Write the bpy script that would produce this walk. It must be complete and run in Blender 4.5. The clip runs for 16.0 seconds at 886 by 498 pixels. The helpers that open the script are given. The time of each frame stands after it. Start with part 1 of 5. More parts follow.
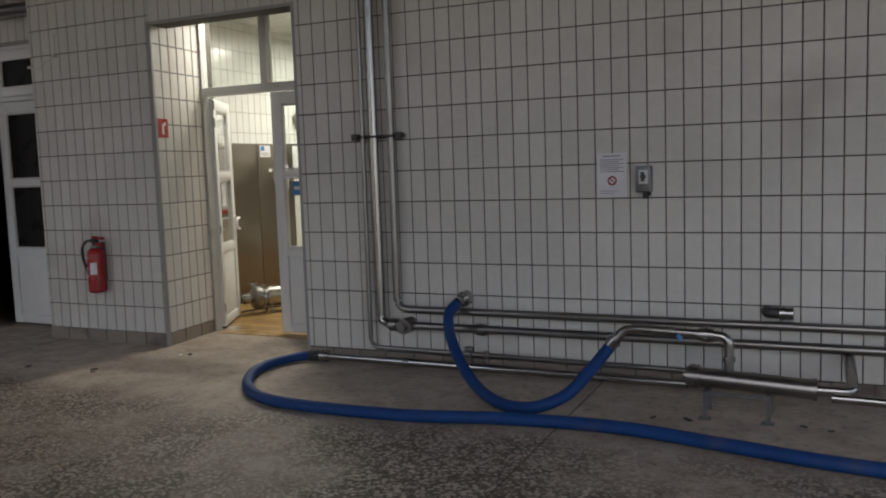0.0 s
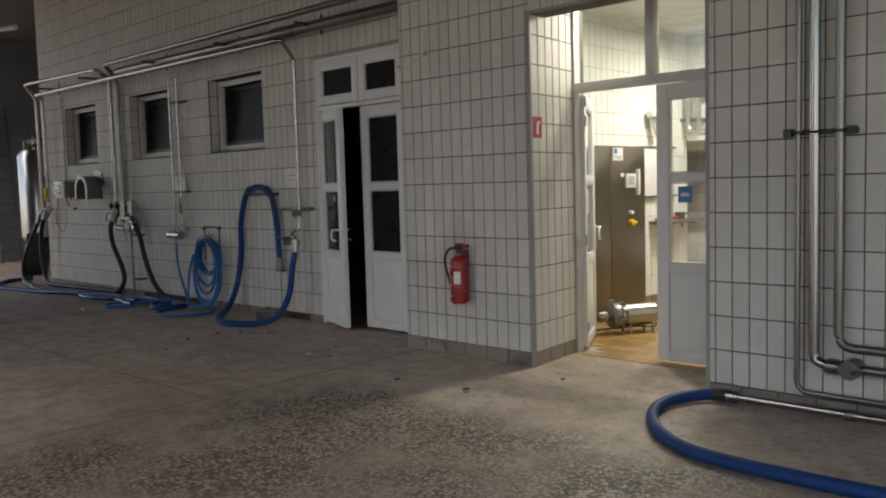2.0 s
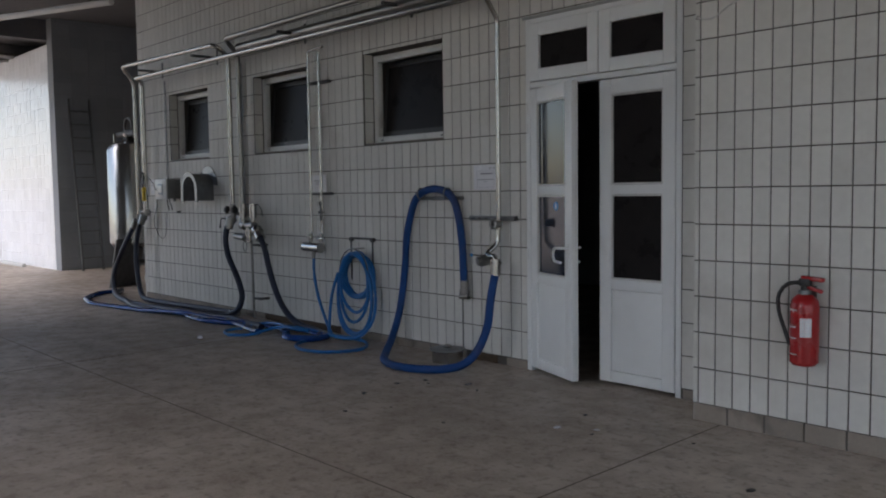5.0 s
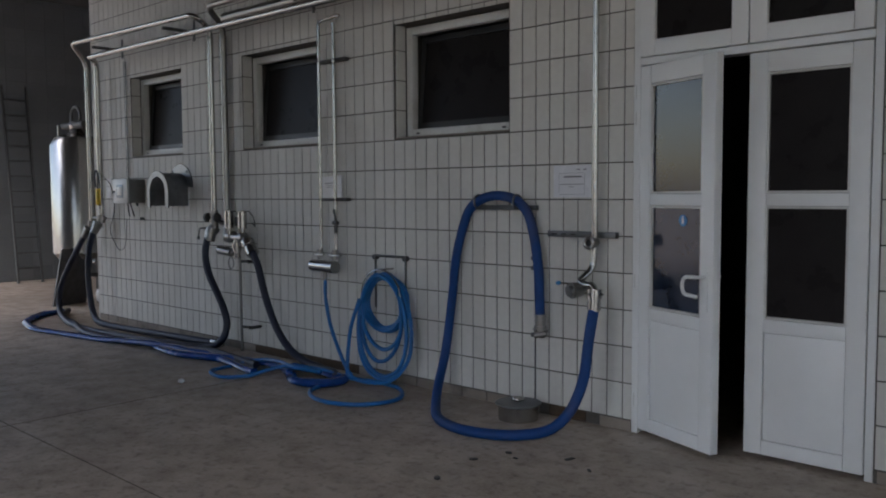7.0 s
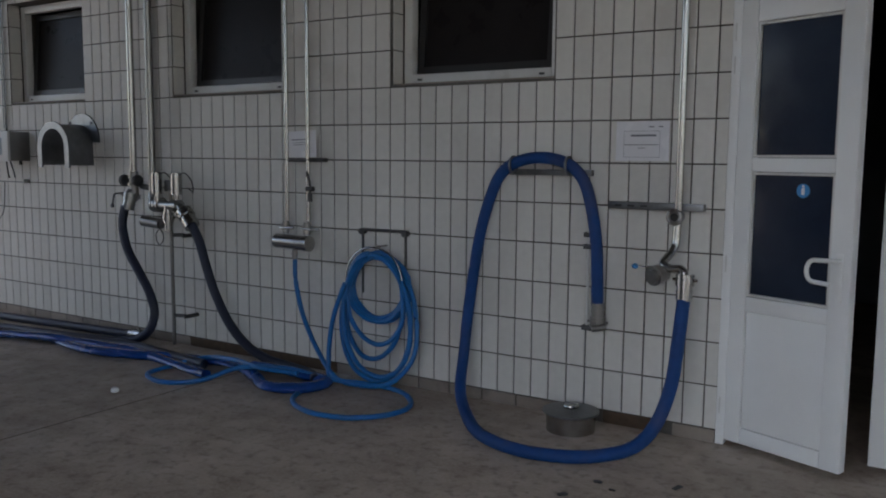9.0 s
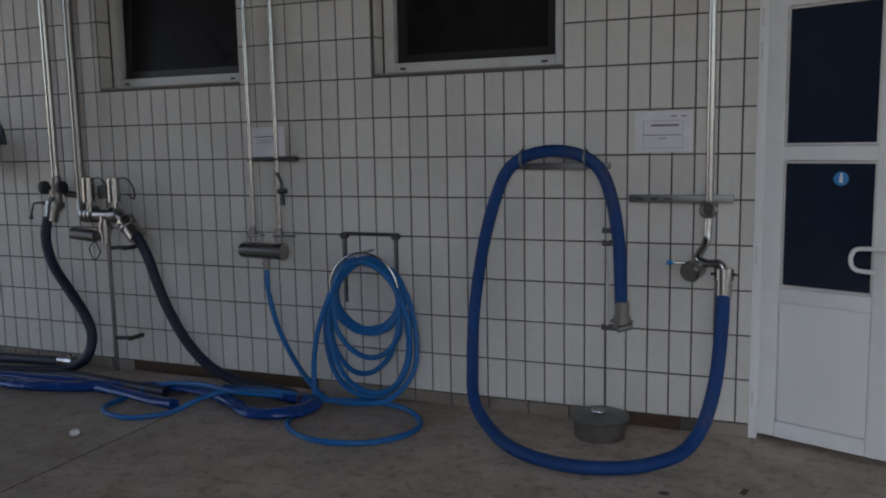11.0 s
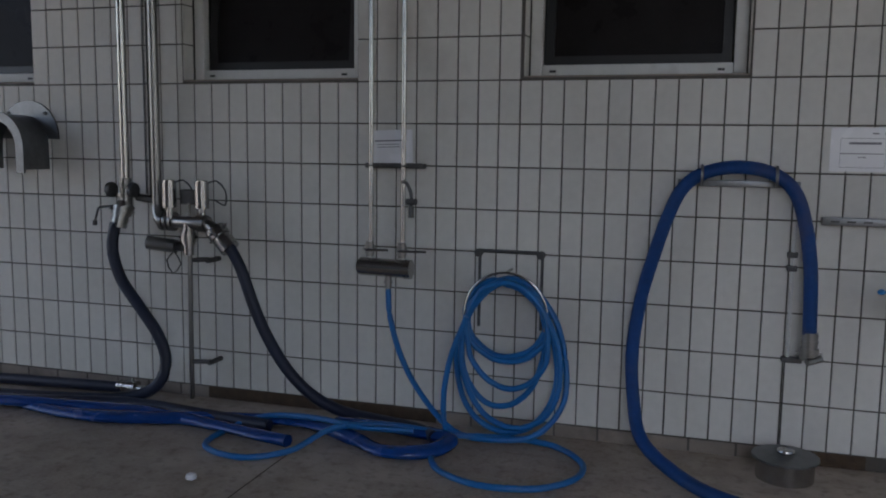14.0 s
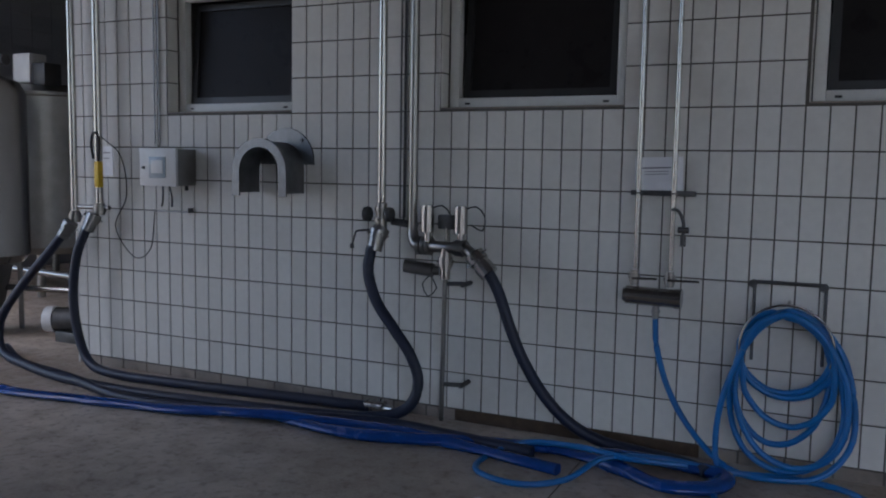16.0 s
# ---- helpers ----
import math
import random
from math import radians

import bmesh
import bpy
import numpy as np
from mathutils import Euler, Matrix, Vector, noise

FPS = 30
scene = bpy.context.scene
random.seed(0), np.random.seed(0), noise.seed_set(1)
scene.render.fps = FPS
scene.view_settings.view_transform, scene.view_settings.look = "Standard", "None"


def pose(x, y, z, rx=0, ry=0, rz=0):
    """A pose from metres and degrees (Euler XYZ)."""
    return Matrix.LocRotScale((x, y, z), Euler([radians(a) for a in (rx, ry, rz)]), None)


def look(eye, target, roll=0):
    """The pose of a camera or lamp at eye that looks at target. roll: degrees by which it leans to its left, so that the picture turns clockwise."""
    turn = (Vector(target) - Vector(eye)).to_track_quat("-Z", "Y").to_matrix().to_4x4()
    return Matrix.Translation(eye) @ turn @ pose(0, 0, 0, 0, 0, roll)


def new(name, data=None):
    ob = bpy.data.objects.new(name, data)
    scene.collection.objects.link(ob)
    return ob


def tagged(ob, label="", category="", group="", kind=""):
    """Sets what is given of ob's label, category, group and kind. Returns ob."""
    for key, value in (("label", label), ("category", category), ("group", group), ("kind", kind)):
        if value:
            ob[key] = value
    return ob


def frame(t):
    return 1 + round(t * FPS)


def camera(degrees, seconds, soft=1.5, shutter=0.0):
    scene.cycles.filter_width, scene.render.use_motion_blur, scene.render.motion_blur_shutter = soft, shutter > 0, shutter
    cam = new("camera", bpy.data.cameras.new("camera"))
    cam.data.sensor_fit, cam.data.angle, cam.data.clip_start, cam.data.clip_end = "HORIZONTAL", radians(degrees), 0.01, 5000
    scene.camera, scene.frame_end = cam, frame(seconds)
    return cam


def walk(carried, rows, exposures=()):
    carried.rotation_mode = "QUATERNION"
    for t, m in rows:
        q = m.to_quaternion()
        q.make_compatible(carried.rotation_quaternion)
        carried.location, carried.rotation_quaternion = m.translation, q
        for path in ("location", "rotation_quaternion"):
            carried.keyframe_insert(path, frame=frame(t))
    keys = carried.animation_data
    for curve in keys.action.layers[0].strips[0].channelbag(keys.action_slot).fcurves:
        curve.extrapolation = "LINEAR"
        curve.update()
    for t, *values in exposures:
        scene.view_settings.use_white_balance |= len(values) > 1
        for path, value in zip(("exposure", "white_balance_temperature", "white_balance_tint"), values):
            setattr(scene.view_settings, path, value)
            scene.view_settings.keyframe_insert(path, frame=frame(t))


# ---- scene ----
cam = camera(56.0, 16.0, soft=2.0)
METRES, EYE, TILT, LEAN, TURN = 11.2, 1.53, 0.0, 0.0, 25.0
ROWS = [
    (0.0, 0.0, 0.0, 0.0, -0.19, -5.53, 1.96),
    (0.5, -0.0179, 0.016, -0.0026, 6.19, -6.33, 2.62),
    (1.0, -0.0401, 0.0375, -0.0008, 12.66, -6.84, 2.74),
    (1.5, -0.0649, 0.0502, -0.0017, 17.49, -6.81, 2.13),
    (2.0, -0.0943, 0.0713, 0.0, 18.39, -4.43, 1.62),
    (2.5, -0.1233, 0.0891, -0.0008, 22.25, -3.86, 1.89),
    (3.0, -0.162, 0.1105, 0.0006, 25.21, -3.88, 2.14),
    (3.5, -0.1974, 0.1365, 0.0004, 22.1, -3.31, 0.81),
    (4.0, -0.2353, 0.1644, 0.0006, 22.63, -3.05, 0.69),
    (4.5, -0.2698, 0.1903, -0.0006, 22.46, -3.62, 0.82),
    (7.0, -0.4366, 0.3348, 0.0044, 17.6, -3.83, 0.34),
    (7.5, -0.4707, 0.3588, 0.0024, 16.82, -4.6, -0.34),
    (8.0, -0.5043, 0.3846, 0.0024, 12.18, -5.41, -0.81),
    (8.5, -0.5313, 0.4035, 0.0036, 10.61, -5.89, -0.04),
    (9.0, -0.56, 0.4161, 0.0021, 7.46, -6.25, -0.5),
    (9.5, -0.5837, 0.4262, 0.0038, 4.14, -6.3, -0.07),
    (12.0, -0.6789, 0.4609, 0.0099, -4.58, -7.88, 0.76),
    (12.5, -0.7001, 0.4695, 0.0045, -4.98, -7.46, 0.35),
    (13.0, -0.7165, 0.4816, 0.0069, -6.3, -7.41, 0.17),
    (13.5, -0.7417, 0.4905, 0.0065, -8.2, -6.73, -0.91),
    (14.0, -0.7533, 0.5018, 0.0093, -8.03, -6.89, -0.78),
    (14.5, -0.7733, 0.5138, 0.0062, -5.76, -5.47, -1.24),
    (15.0, -0.7933, 0.5193, 0.0095, -4.2, -2.52, -1.25),
    (15.5, -0.8143, 0.5134, 0.011, -3.09, -2.97, -2.41),
    (16.0, -0.8296, 0.5093, 0.0106, 0.02, -5.51, -0.97),
]
walk(cam, [(t, pose(0, 0, EYE, TILT, LEAN, TURN) @ pose(METRES * x, METRES * y, METRES * z, 90 + pitch, roll, yaw)) for t, x, y, z, yaw, pitch, roll in ROWS],
     exposures=[(0.0, 0.7, 7300, 18), (1.5, 1.0, 7700, 17), (3.0, 1.05, 7100, 15), (5.0, 1.15, 6800, 15), (9.0, 1.35, 6800, 15), (12.5, 1.4, 6900, 16), (14.5, 1.35, 6500, 16), (16.0, 1.4, 6200, 17)])

# ---- world, light, exposure ----
world = bpy.data.worlds.new("sky_world")
scene.world = world
world.use_nodes = True
wn = world.node_tree
sky = wn.nodes.new("ShaderNodeTexSky")
sky.sky_type = 'NISHITA'
sky.sun_disc = False
sky.sun_elevation = radians(58)
sky.sun_rotation = radians(180)
sky.dust_density = 1.5
wn.nodes["Background"].inputs["Strength"].default_value = 0.15
wn.links.new(sky.outputs["Color"], wn.nodes["Background"].inputs["Color"])
sun_data = bpy.data.lights.new("sun", 'SUN')
sun_data.energy, sun_data.angle, sun_data.color = 1.5, radians(80), (1.0, 0.975, 0.94)
sun_ob = new("sun", sun_data)
sun_ob.matrix_world = look((0, 0, 20), (0, 12.5, 0))

F, W, D1 = 5.72, 6.15, 6.46       # wall planes: pier and pipe wall, window wall, door frame of the lit room
ROOF = 5.2


def tube_lamp(x, y, z, length, watts):
    d = bpy.data.lights.new("tube_light", 'AREA')
    d.shape, d.size, d.size_y, d.energy, d.color = 'RECTANGLE', length, 0.06, watts, (0.94, 1.0, 0.93)
    ob = new("tube_light", d)
    ob.matrix_world = pose(x, y, z)


tube_lamp(-5.30, 6.99, 3.21, 0.14, 14)
tube_lamp(-4.9, 9.2, 3.21, 1.2, 44)


# ---- materials ----
def material(name, base, rough=0.5, metal=0.0, vary=0.12, scale=6.0, fine=60.0, bump=0.0, island=0.0, piece=0.0, spec=0.5, stain=None, stain_at=0.62):
    m = bpy.data.materials.new(name)
    m.use_nodes = True
    t = m.node_tree
    b = t.nodes["Principled BSDF"]
    b.inputs["Metallic"].default_value = metal
    b.inputs["Specular IOR Level"].default_value = spec
    co = t.nodes.new("ShaderNodeTexCoord")
    geo = t.nodes.new("ShaderNodeNewGeometry")

    def noise_tex(s, detail=5.0):
        n = t.nodes.new("ShaderNodeTexNoise")
        n.inputs["Scale"].default_value, n.inputs["Detail"].default_value = s, detail
        t.links.new(geo.outputs["Position"], n.inputs["Vector"])
        return n.outputs["Fac"]

    def math_node(op, a, c):
        n = t.nodes.new("ShaderNodeMath")
        n.operation = op
        for i, v in enumerate((a, c)):
            if isinstance(v, (int, float)):
                n.inputs[i].default_value = v
            else:
                t.links.new(v, n.inputs[i])
        return n.outputs[0]

    big, small = noise_tex(scale), noise_tex(fine)
    fac = math_node('ADD', math_node('MULTIPLY', big, 1.4), math_node('MULTIPLY', small, 0.6))
    fac = math_node('MULTIPLY', math_node('SUBTRACT', fac, 1.0), vary * 2)
    if island:
        fac = math_node('ADD', fac, math_node('MULTIPLY', math_node('SUBTRACT', geo.outputs["Random Per Island"], 0.5), island))
    if piece:
        info = t.nodes.new("ShaderNodeObjectInfo")
        fac = math_node('ADD', fac, math_node('MULTIPLY', math_node('SUBTRACT', info.outputs["Random"], 0.5), piece))
    gain = math_node('ADD', fac, 1.0)
    mul = t.nodes.new("ShaderNodeVectorMath")
    mul.operation = 'SCALE'
    mul.inputs[0].default_value = base
    t.links.new(gain, mul.inputs["Scale"])
    colour = mul.outputs[0]
    if stain:
        mix = t.nodes.new("ShaderNodeMix")
        mix.data_type = 'RGBA'
        ramp = t.nodes.new("ShaderNodeMapRange")
        ramp.inputs["From Min"].default_value, ramp.inputs["From Max"].default_value = stain_at - 0.04, stain_at + 0.14
        t.links.new(noise_tex(scale * 0.6, 8.0), ramp.inputs["Value"])
        t.links.new(ramp.outputs["Result"], mix.inputs["Factor"])
        t.links.new(colour, mix.inputs["A"])
        mix.inputs["B"].default_value = (*stain, 1)
        colour = mix.outputs["Result"]
    t.links.new(colour, b.inputs["Base Color"])
    t.links.new(math_node('ADD', math_node('MULTIPLY', math_node('SUBTRACT', big, 0.5), 0.06 if metal else 0.25), rough), b.inputs["Roughness"])
    if bump:
        bn = t.nodes.new("ShaderNodeBump")
        bn.inputs["Strength"].default_value, bn.inputs["Distance"].default_value = bump, 0.01
        t.links.new(small, bn.inputs["Height"])
        t.links.new(bn.outputs["Normal"], b.inputs["Normal"])
    return m


def glass_material(name, tint, rough=0.02, alpha_mix=0.0):
    m = bpy.data.materials.new(name)
    m.use_nodes = True
    b = m.node_tree.nodes["Principled BSDF"]
    b.inputs["Base Color"].default_value = (*tint, 1)
    b.inputs["Roughness"].default_value = rough
    b.inputs["IOR"].default_value = 1.45
    b.inputs["Transmission Weight"].default_value = 1.0
    return m


M_TILE = material("white_glazed_tile", (0.60, 0.585, 0.545), 0.45, vary=0.13, scale=1.1, fine=22, island=0.10, spec=0.12, stain=(0.36, 0.33, 0.29), stain_at=0.66)
M_TILE_PIECE = material("white_glazed_tile_piece", (0.60, 0.585, 0.545), 0.45, vary=0.13, scale=1.1, fine=22, piece=0.10, spec=0.12, stain=(0.36, 0.33, 0.29), stain_at=0.66)
M_GROUT = material("dark_grout", (0.095, 0.086, 0.075), 0.9, vary=0.3, scale=3, fine=90)
M_SKIRT = material("grey_skirting_tile", (0.245, 0.205, 0.17), 0.6, vary=0.2, scale=4, fine=50, island=0.2, stain=(0.05, 0.04, 0.035))
M_ROOMGROUT = material("pale_grout", (0.42, 0.41, 0.36), 0.8)
M_EDGE = material("grey_edge_trim", (0.30, 0.30, 0.29), 0.5, vary=0.1)
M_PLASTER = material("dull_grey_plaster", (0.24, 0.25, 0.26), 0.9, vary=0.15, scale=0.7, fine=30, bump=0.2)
M_FARWALL = material("far_white_paint", (0.72, 0.73, 0.74), 0.5, vary=0.06, scale=1.0)
M_FARTILE = material("far_white_tile", (0.78, 0.79, 0.80), 0.18, vary=0.06, scale=1.0, island=0.08)
# Grey-blue tone includes the shade of a side turned from the daylight.
M_SHADED_BLOCK = material("shaded_block_tone", (0.23, 0.245, 0.26), 0.75, vary=0.15, scale=1.2, fine=30, island=0.12)
M_CEIL = material("dark_ceiling", (0.11, 0.11, 0.115), 0.9, vary=0.25, scale=0.6, fine=14)
# Plaster tone darkened to hold the shade of the unlit room.
M_ROOMWALL = material("unlit_room_plaster", (0.16, 0.16, 0.15), 0.9)
M_PVC = material("white_door_plastic", (0.74, 0.75, 0.74), 0.35, vary=0.05, scale=2.0, fine=12)
M_PVC_OLD = material("off_white_window_plastic", (0.62, 0.62, 0.59), 0.4, vary=0.10, scale=4.0, fine=30, stain=(0.3, 0.28, 0.24), stain_at=0.66)
M_SEAL = material("black_rubber_seal", (0.02, 0.02, 0.02), 0.6)
# Opaque and near black: the unlit rooms behind are put into the colour.
M_UNLIT_PANE = material("unlit_room_pane", (0.020, 0.018, 0.018), 0.3, vary=0.2, spec=0.06)
# Opaque as well; its navy base holds the dim blue reflection.
M_NAVY_PANE = material("navy_reflecting_pane", (0.012, 0.020, 0.038), 0.10, vary=0.2, spec=0.5)
M_NAVY_PANE.node_tree.nodes["Principled BSDF"].inputs["IOR"].default_value = 1.55
M_GLASS = glass_material("clear_glass", (0.95, 0.98, 0.96))
M_STEEL = material("brushed_stainless_steel", (0.38, 0.373, 0.36), 0.24, 1.0, vary=0.07, scale=5, fine=80)
M_STEEL_DULL = material("dull_stainless_steel", (0.26, 0.252, 0.24), 0.33, 1.0, vary=0.2, scale=6, fine=70)
M_GALV = material("galvanised_steel", (0.20, 0.205, 0.21), 0.42, 1.0, vary=0.25, scale=14, fine=60)
M_IRON = material("dark_grey_iron", (0.10, 0.10, 0.10), 0.55, 0.8, vary=0.3, scale=10)
M_HOSE = material("blue_rubber_hose", (0.002, 0.042, 0.165), 0.6, vary=0.25, scale=5, fine=40, spec=0.3, stain=(0.05, 0.06, 0.12), stain_at=0.60)
M_HOSE_DARK = material("dirty_navy_rubber_hose", (0.004, 0.009, 0.028), 0.5, vary=0.3, scale=6, fine=45)
M_HOSE_WET = material("glossy_blue_lay_hose", (0.004, 0.044, 0.20), 0.24, vary=0.3, scale=7, fine=30, spec=0.4)
M_HOSE_THIN = material("light_blue_water_hose", (0.003, 0.115, 0.33), 0.4, spec=0.35, vary=0.15, scale=6, fine=40)
M_RED = material("red_enamel", (0.34, 0.014, 0.016), 0.28, vary=0.1)
M_BLACK = material("black_plastic", (0.018, 0.018, 0.018), 0.45, vary=0.2)
M_PAPER = material("laminated_paper", (0.72, 0.72, 0.74), 0.25, vary=0.04)
M_INK = material("grey_print", (0.16, 0.16, 0.18), 0.5)
M_BLUE = material("blue_print", (0.03, 0.22, 0.50), 0.4)
M_YELLOW = material("yellow_plastic", (0.65, 0.42, 0.02), 0.4)
M_BOX = material("light_grey_plastic", (0.58, 0.58, 0.56), 0.4, vary=0.08)
M_SCREEN = material("grey_display", (0.30, 0.35, 0.38), 0.2)
M_BRASS = material("brass", (0.55, 0.36, 0.10), 0.35, 1.0)
M_CABINET = material("brown_tinted_steel_panel", (0.20, 0.175, 0.145), 0.30, 0.9, vary=0.1, scale=2, fine=50)
M_WORKTOP = material("dark_worktop", (0.12, 0.09, 0.07), 0.4)
M_ROOMTILE = material("cream_wall_tile", (0.76, 0.78, 0.75), 0.22, vary=0.05, island=0.06)
M_ROOMFLOOR = material("ochre_floor_tile", (0.36, 0.22, 0.085), 0.32, vary=0.25, scale=3, fine=30, island=0.45, stain=(0.16, 0.10, 0.05))
M_ROOMFLOOR_PIECE = material("ochre_floor_tile_piece", (0.36, 0.22, 0.085), 0.32, vary=0.25, scale=3, fine=30, piece=0.45, stain=(0.16, 0.10, 0.05))
M_JOINT = material("dirt_filled_joint", (0.10, 0.08, 0.06), 0.9, vary=0.4, scale=2.5, fine=40)
M_PIT = material("rusty_dirt", (0.07, 0.045, 0.028), 0.95, vary=0.5, scale=14, fine=80, bump=0.8)


def floor_material():
    m = bpy.data.materials.new("worn_concrete_and_exposed_aggregate")
    m.use_nodes = True
    t = m.node_tree
    b = t.nodes["Principled BSDF"]
    geo = t.nodes.new("ShaderNodeNewGeometry")
    pos = geo.outputs["Position"]

    def node(kind, **kw):
        n = t.nodes.new(kind)
        for k, v in kw.items():
            n.inputs[k].default_value = v
        return n

    def calc(op, a, c=0.0):
        n = t.nodes.new("ShaderNodeMath")
        n.operation = op
        n.use_clamp = op == 'MULTIPLY'
        for i, v in enumerate((a, c)):
            if isinstance(v, (int, float)):
                n.inputs[i].default_value = v
            else:
                t.links.new(v, n.inputs[i])
        return n.outputs[0]

    def noise_tex(s, d=6.0):
        n = node("ShaderNodeTexNoise", Scale=s, Detail=d)
        t.links.new(pos, n.inputs["Vector"])
        return n.outputs["Fac"]

    def remap(v, a, c, lo=0.0, hi=1.0):
        n = node("ShaderNodeMapRange", **{"From Min": a, "From Max": c, "To Min": lo, "To Max": hi})
        t.links.new(v, n.inputs["Value"])
        return n.outputs["Result"]

    def mix(f, a, c):
        n = t.nodes.new("ShaderNodeMix")
        n.data_type = 'RGBA'
        t.links.new(f, n.inputs["Factor"])
        for k, v in (("A", a), ("B", c)):
            if isinstance(v, tuple):
                n.inputs[k].default_value = (*v, 1)
            else:
                t.links.new(v, n.inputs[k])
        return n.outputs["Result"]

    sep = t.nodes.new("ShaderNodeSeparateXYZ")
    t.links.new(pos, sep.inputs[0])
    n1, n2, n3 = noise_tex(0.7), noise_tex(5.0), noise_tex(55.0, 3.0)
    wob = calc('SUBTRACT', noise_tex(2.2), 0.5)
    # worn band with washed-out pebbles
    gx = remap(calc('ADD', sep.outputs[0], wob), -6.9, -6.2)
    gy = remap(calc('ADD', sep.outputs[1], wob), 4.55, 4.1)
    patch = remap(noise_tex(0.8), 0.36, 0.52)
    band = calc('MULTIPLY', calc('MULTIPLY', gx, gy), patch)
    conc = mix(remap(n1, 0.35, 0.65), (0.34, 0.275, 0.215), (0.56, 0.475, 0.39))
    conc = mix(remap(n2, 0.40, 0.68, 0.0, 0.6), conc, (0.25, 0.195, 0.148))
    conc = mix(remap(n3, 0.35, 0.70, 0.0, 0.45), conc, (0.54, 0.46, 0.38))
    conc = mix(remap(noise_tex(18.0), 0.52, 0.70, 0.0, 0.55), conc, (0.15, 0.112, 0.08))
    conc = mix(remap(noise_tex(0.25), 0.50, 0.62, 0.0, 0.35), conc, (0.25, 0.20, 0.155))
    vor = node("ShaderNodeTexVoronoi", Scale=46.0)
    t.links.new(pos, vor.inputs["Vector"])
    sepc = t.nodes.new("ShaderNodeSeparateColor")
    t.links.new(vor.outputs["Color"], sepc.inputs[0])
    stone = mix(remap(sepc.outputs[0], 0.2, 1.0), (0.16, 0.122, 0.09), (0.62, 0.54, 0.44))
    stone = mix(remap(vor.outputs["Distance"], 0.35, 0.6), stone, (0.095, 0.075, 0.058))
    pick = calc('MULTIPLY', band, remap(sepc.outputs[1], 0.15, 0.25))
    col = mix(pick, conc, stone)
    t.links.new(col, b.inputs["Base Color"])
    t.links.new(remap(n2, 0.3, 0.7, 0.42, 0.72), b.inputs["Roughness"])
    bump = node("ShaderNodeBump", Strength=0.7, Distance=0.008)
    h = calc('ADD', calc('MULTIPLY', pick, calc('SUBTRACT', 0.8, vor.outputs["Distance"])), calc('MULTIPLY', n3, 0.25))
    t.links.new(h, bump.inputs["Height"])
    t.links.new(bump.outputs["Normal"], b.inputs["Normal"])
    return m


M_FLOOR = floor_material()


# ---- mesh helpers ----
def box(bm, x0, y0, z0, x1, y1, z1, bevel=0.0, m=None):
    geom = bmesh.ops.create_cube(bm, size=1)["verts"]
    bmesh.ops.scale(bm, vec=(abs(x1 - x0), abs(y1 - y0), abs(z1 - z0)), verts=geom)
    bmesh.ops.translate(bm, vec=((x0 + x1) / 2, (y0 + y1) / 2, (z0 + z1) / 2), verts=geom)
    if m is not None:
        bmesh.ops.transform(bm, matrix=m, verts=geom)
    if bevel:
        edges = {e for v in geom for e in v.link_edges}
        bmesh.ops.bevel(bm, geom=list(edges), offset=bevel, segments=2, affect='EDGES', profile=0.5)


def cyl(bm, p0, p1, r, r2=None, seg=20):
    p0, p1 = Vector(p0), Vector(p1)
    m = Matrix.Translation((p0 + p1) / 2) @ (p1 - p0).to_track_quat('Z', 'Y').to_matrix().to_4x4()
    bmesh.ops.create_cone(bm, cap_ends=True, segments=seg, radius1=r, radius2=r if r2 is None else r2, depth=(p1 - p0).length, matrix=m)


def ring(bm, p, axis, r_major, r_minor, seg=28, sub=8):
    q = Vector(axis).to_track_quat('Z', 'Y').to_matrix()
    vs = []
    for i in range(seg):
        a = 2 * math.pi * i / seg
        vs.append([bm.verts.new(Vector(p) + q @ Vector(((r_major + r_minor * math.cos(b)) * math.cos(a), (r_major + r_minor * math.cos(b)) * math.sin(a), r_minor * math.sin(b))))
                   for b in (2 * math.pi * j / sub for j in range(sub))])
    for i in range(seg):
        for j in range(sub):
            bm.faces.new((vs[i][j], vs[(i + 1) % seg][j], vs[(i + 1) % seg][(j + 1) % sub], vs[i][(j + 1) % sub]))


def smooth_line(pts, step=0.03):
    """Catmull-Rom through the points, evenly resampled."""
    pts = [Vector(p) for p in pts]
    ext = [pts[0] * 2 - pts[1]] + pts + [pts[-1] * 2 - pts[-2]]
    out = []
    for a, b, c, d in zip(ext, ext[1:], ext[2:], ext[3:]):
        n = max(2, int((c - b).length / step))
        for i in range(n):
            u = i / n
            out.append(0.5 * (2 * b + (c - a) * u + (2 * a - 5 * b + 4 * c - d) * u * u + (3 * b - a - 3 * c + d) * u ** 3))
    return out + [pts[-1]]


def rounded_line(pts, r=0.08, n=6):
    """A polyline whose corners are turned with radius r, as a bent pipe."""
    pts = [Vector(p) for p in pts]
    out = [pts[0]]
    for a, b, c in zip(pts, pts[1:], pts[2:]):
        u, v = (a - b).normalized(), (c - b).normalized()
        k = min(r, (a - b).length * 0.49, (c - b).length * 0.49)
        for i in range(n + 1):
            s = i / n
            out.append((b + u * k) * (1 - s) ** 2 + b * 2 * s * (1 - s) + (b + v * k) * s ** 2)
    return out + [pts[-1]]


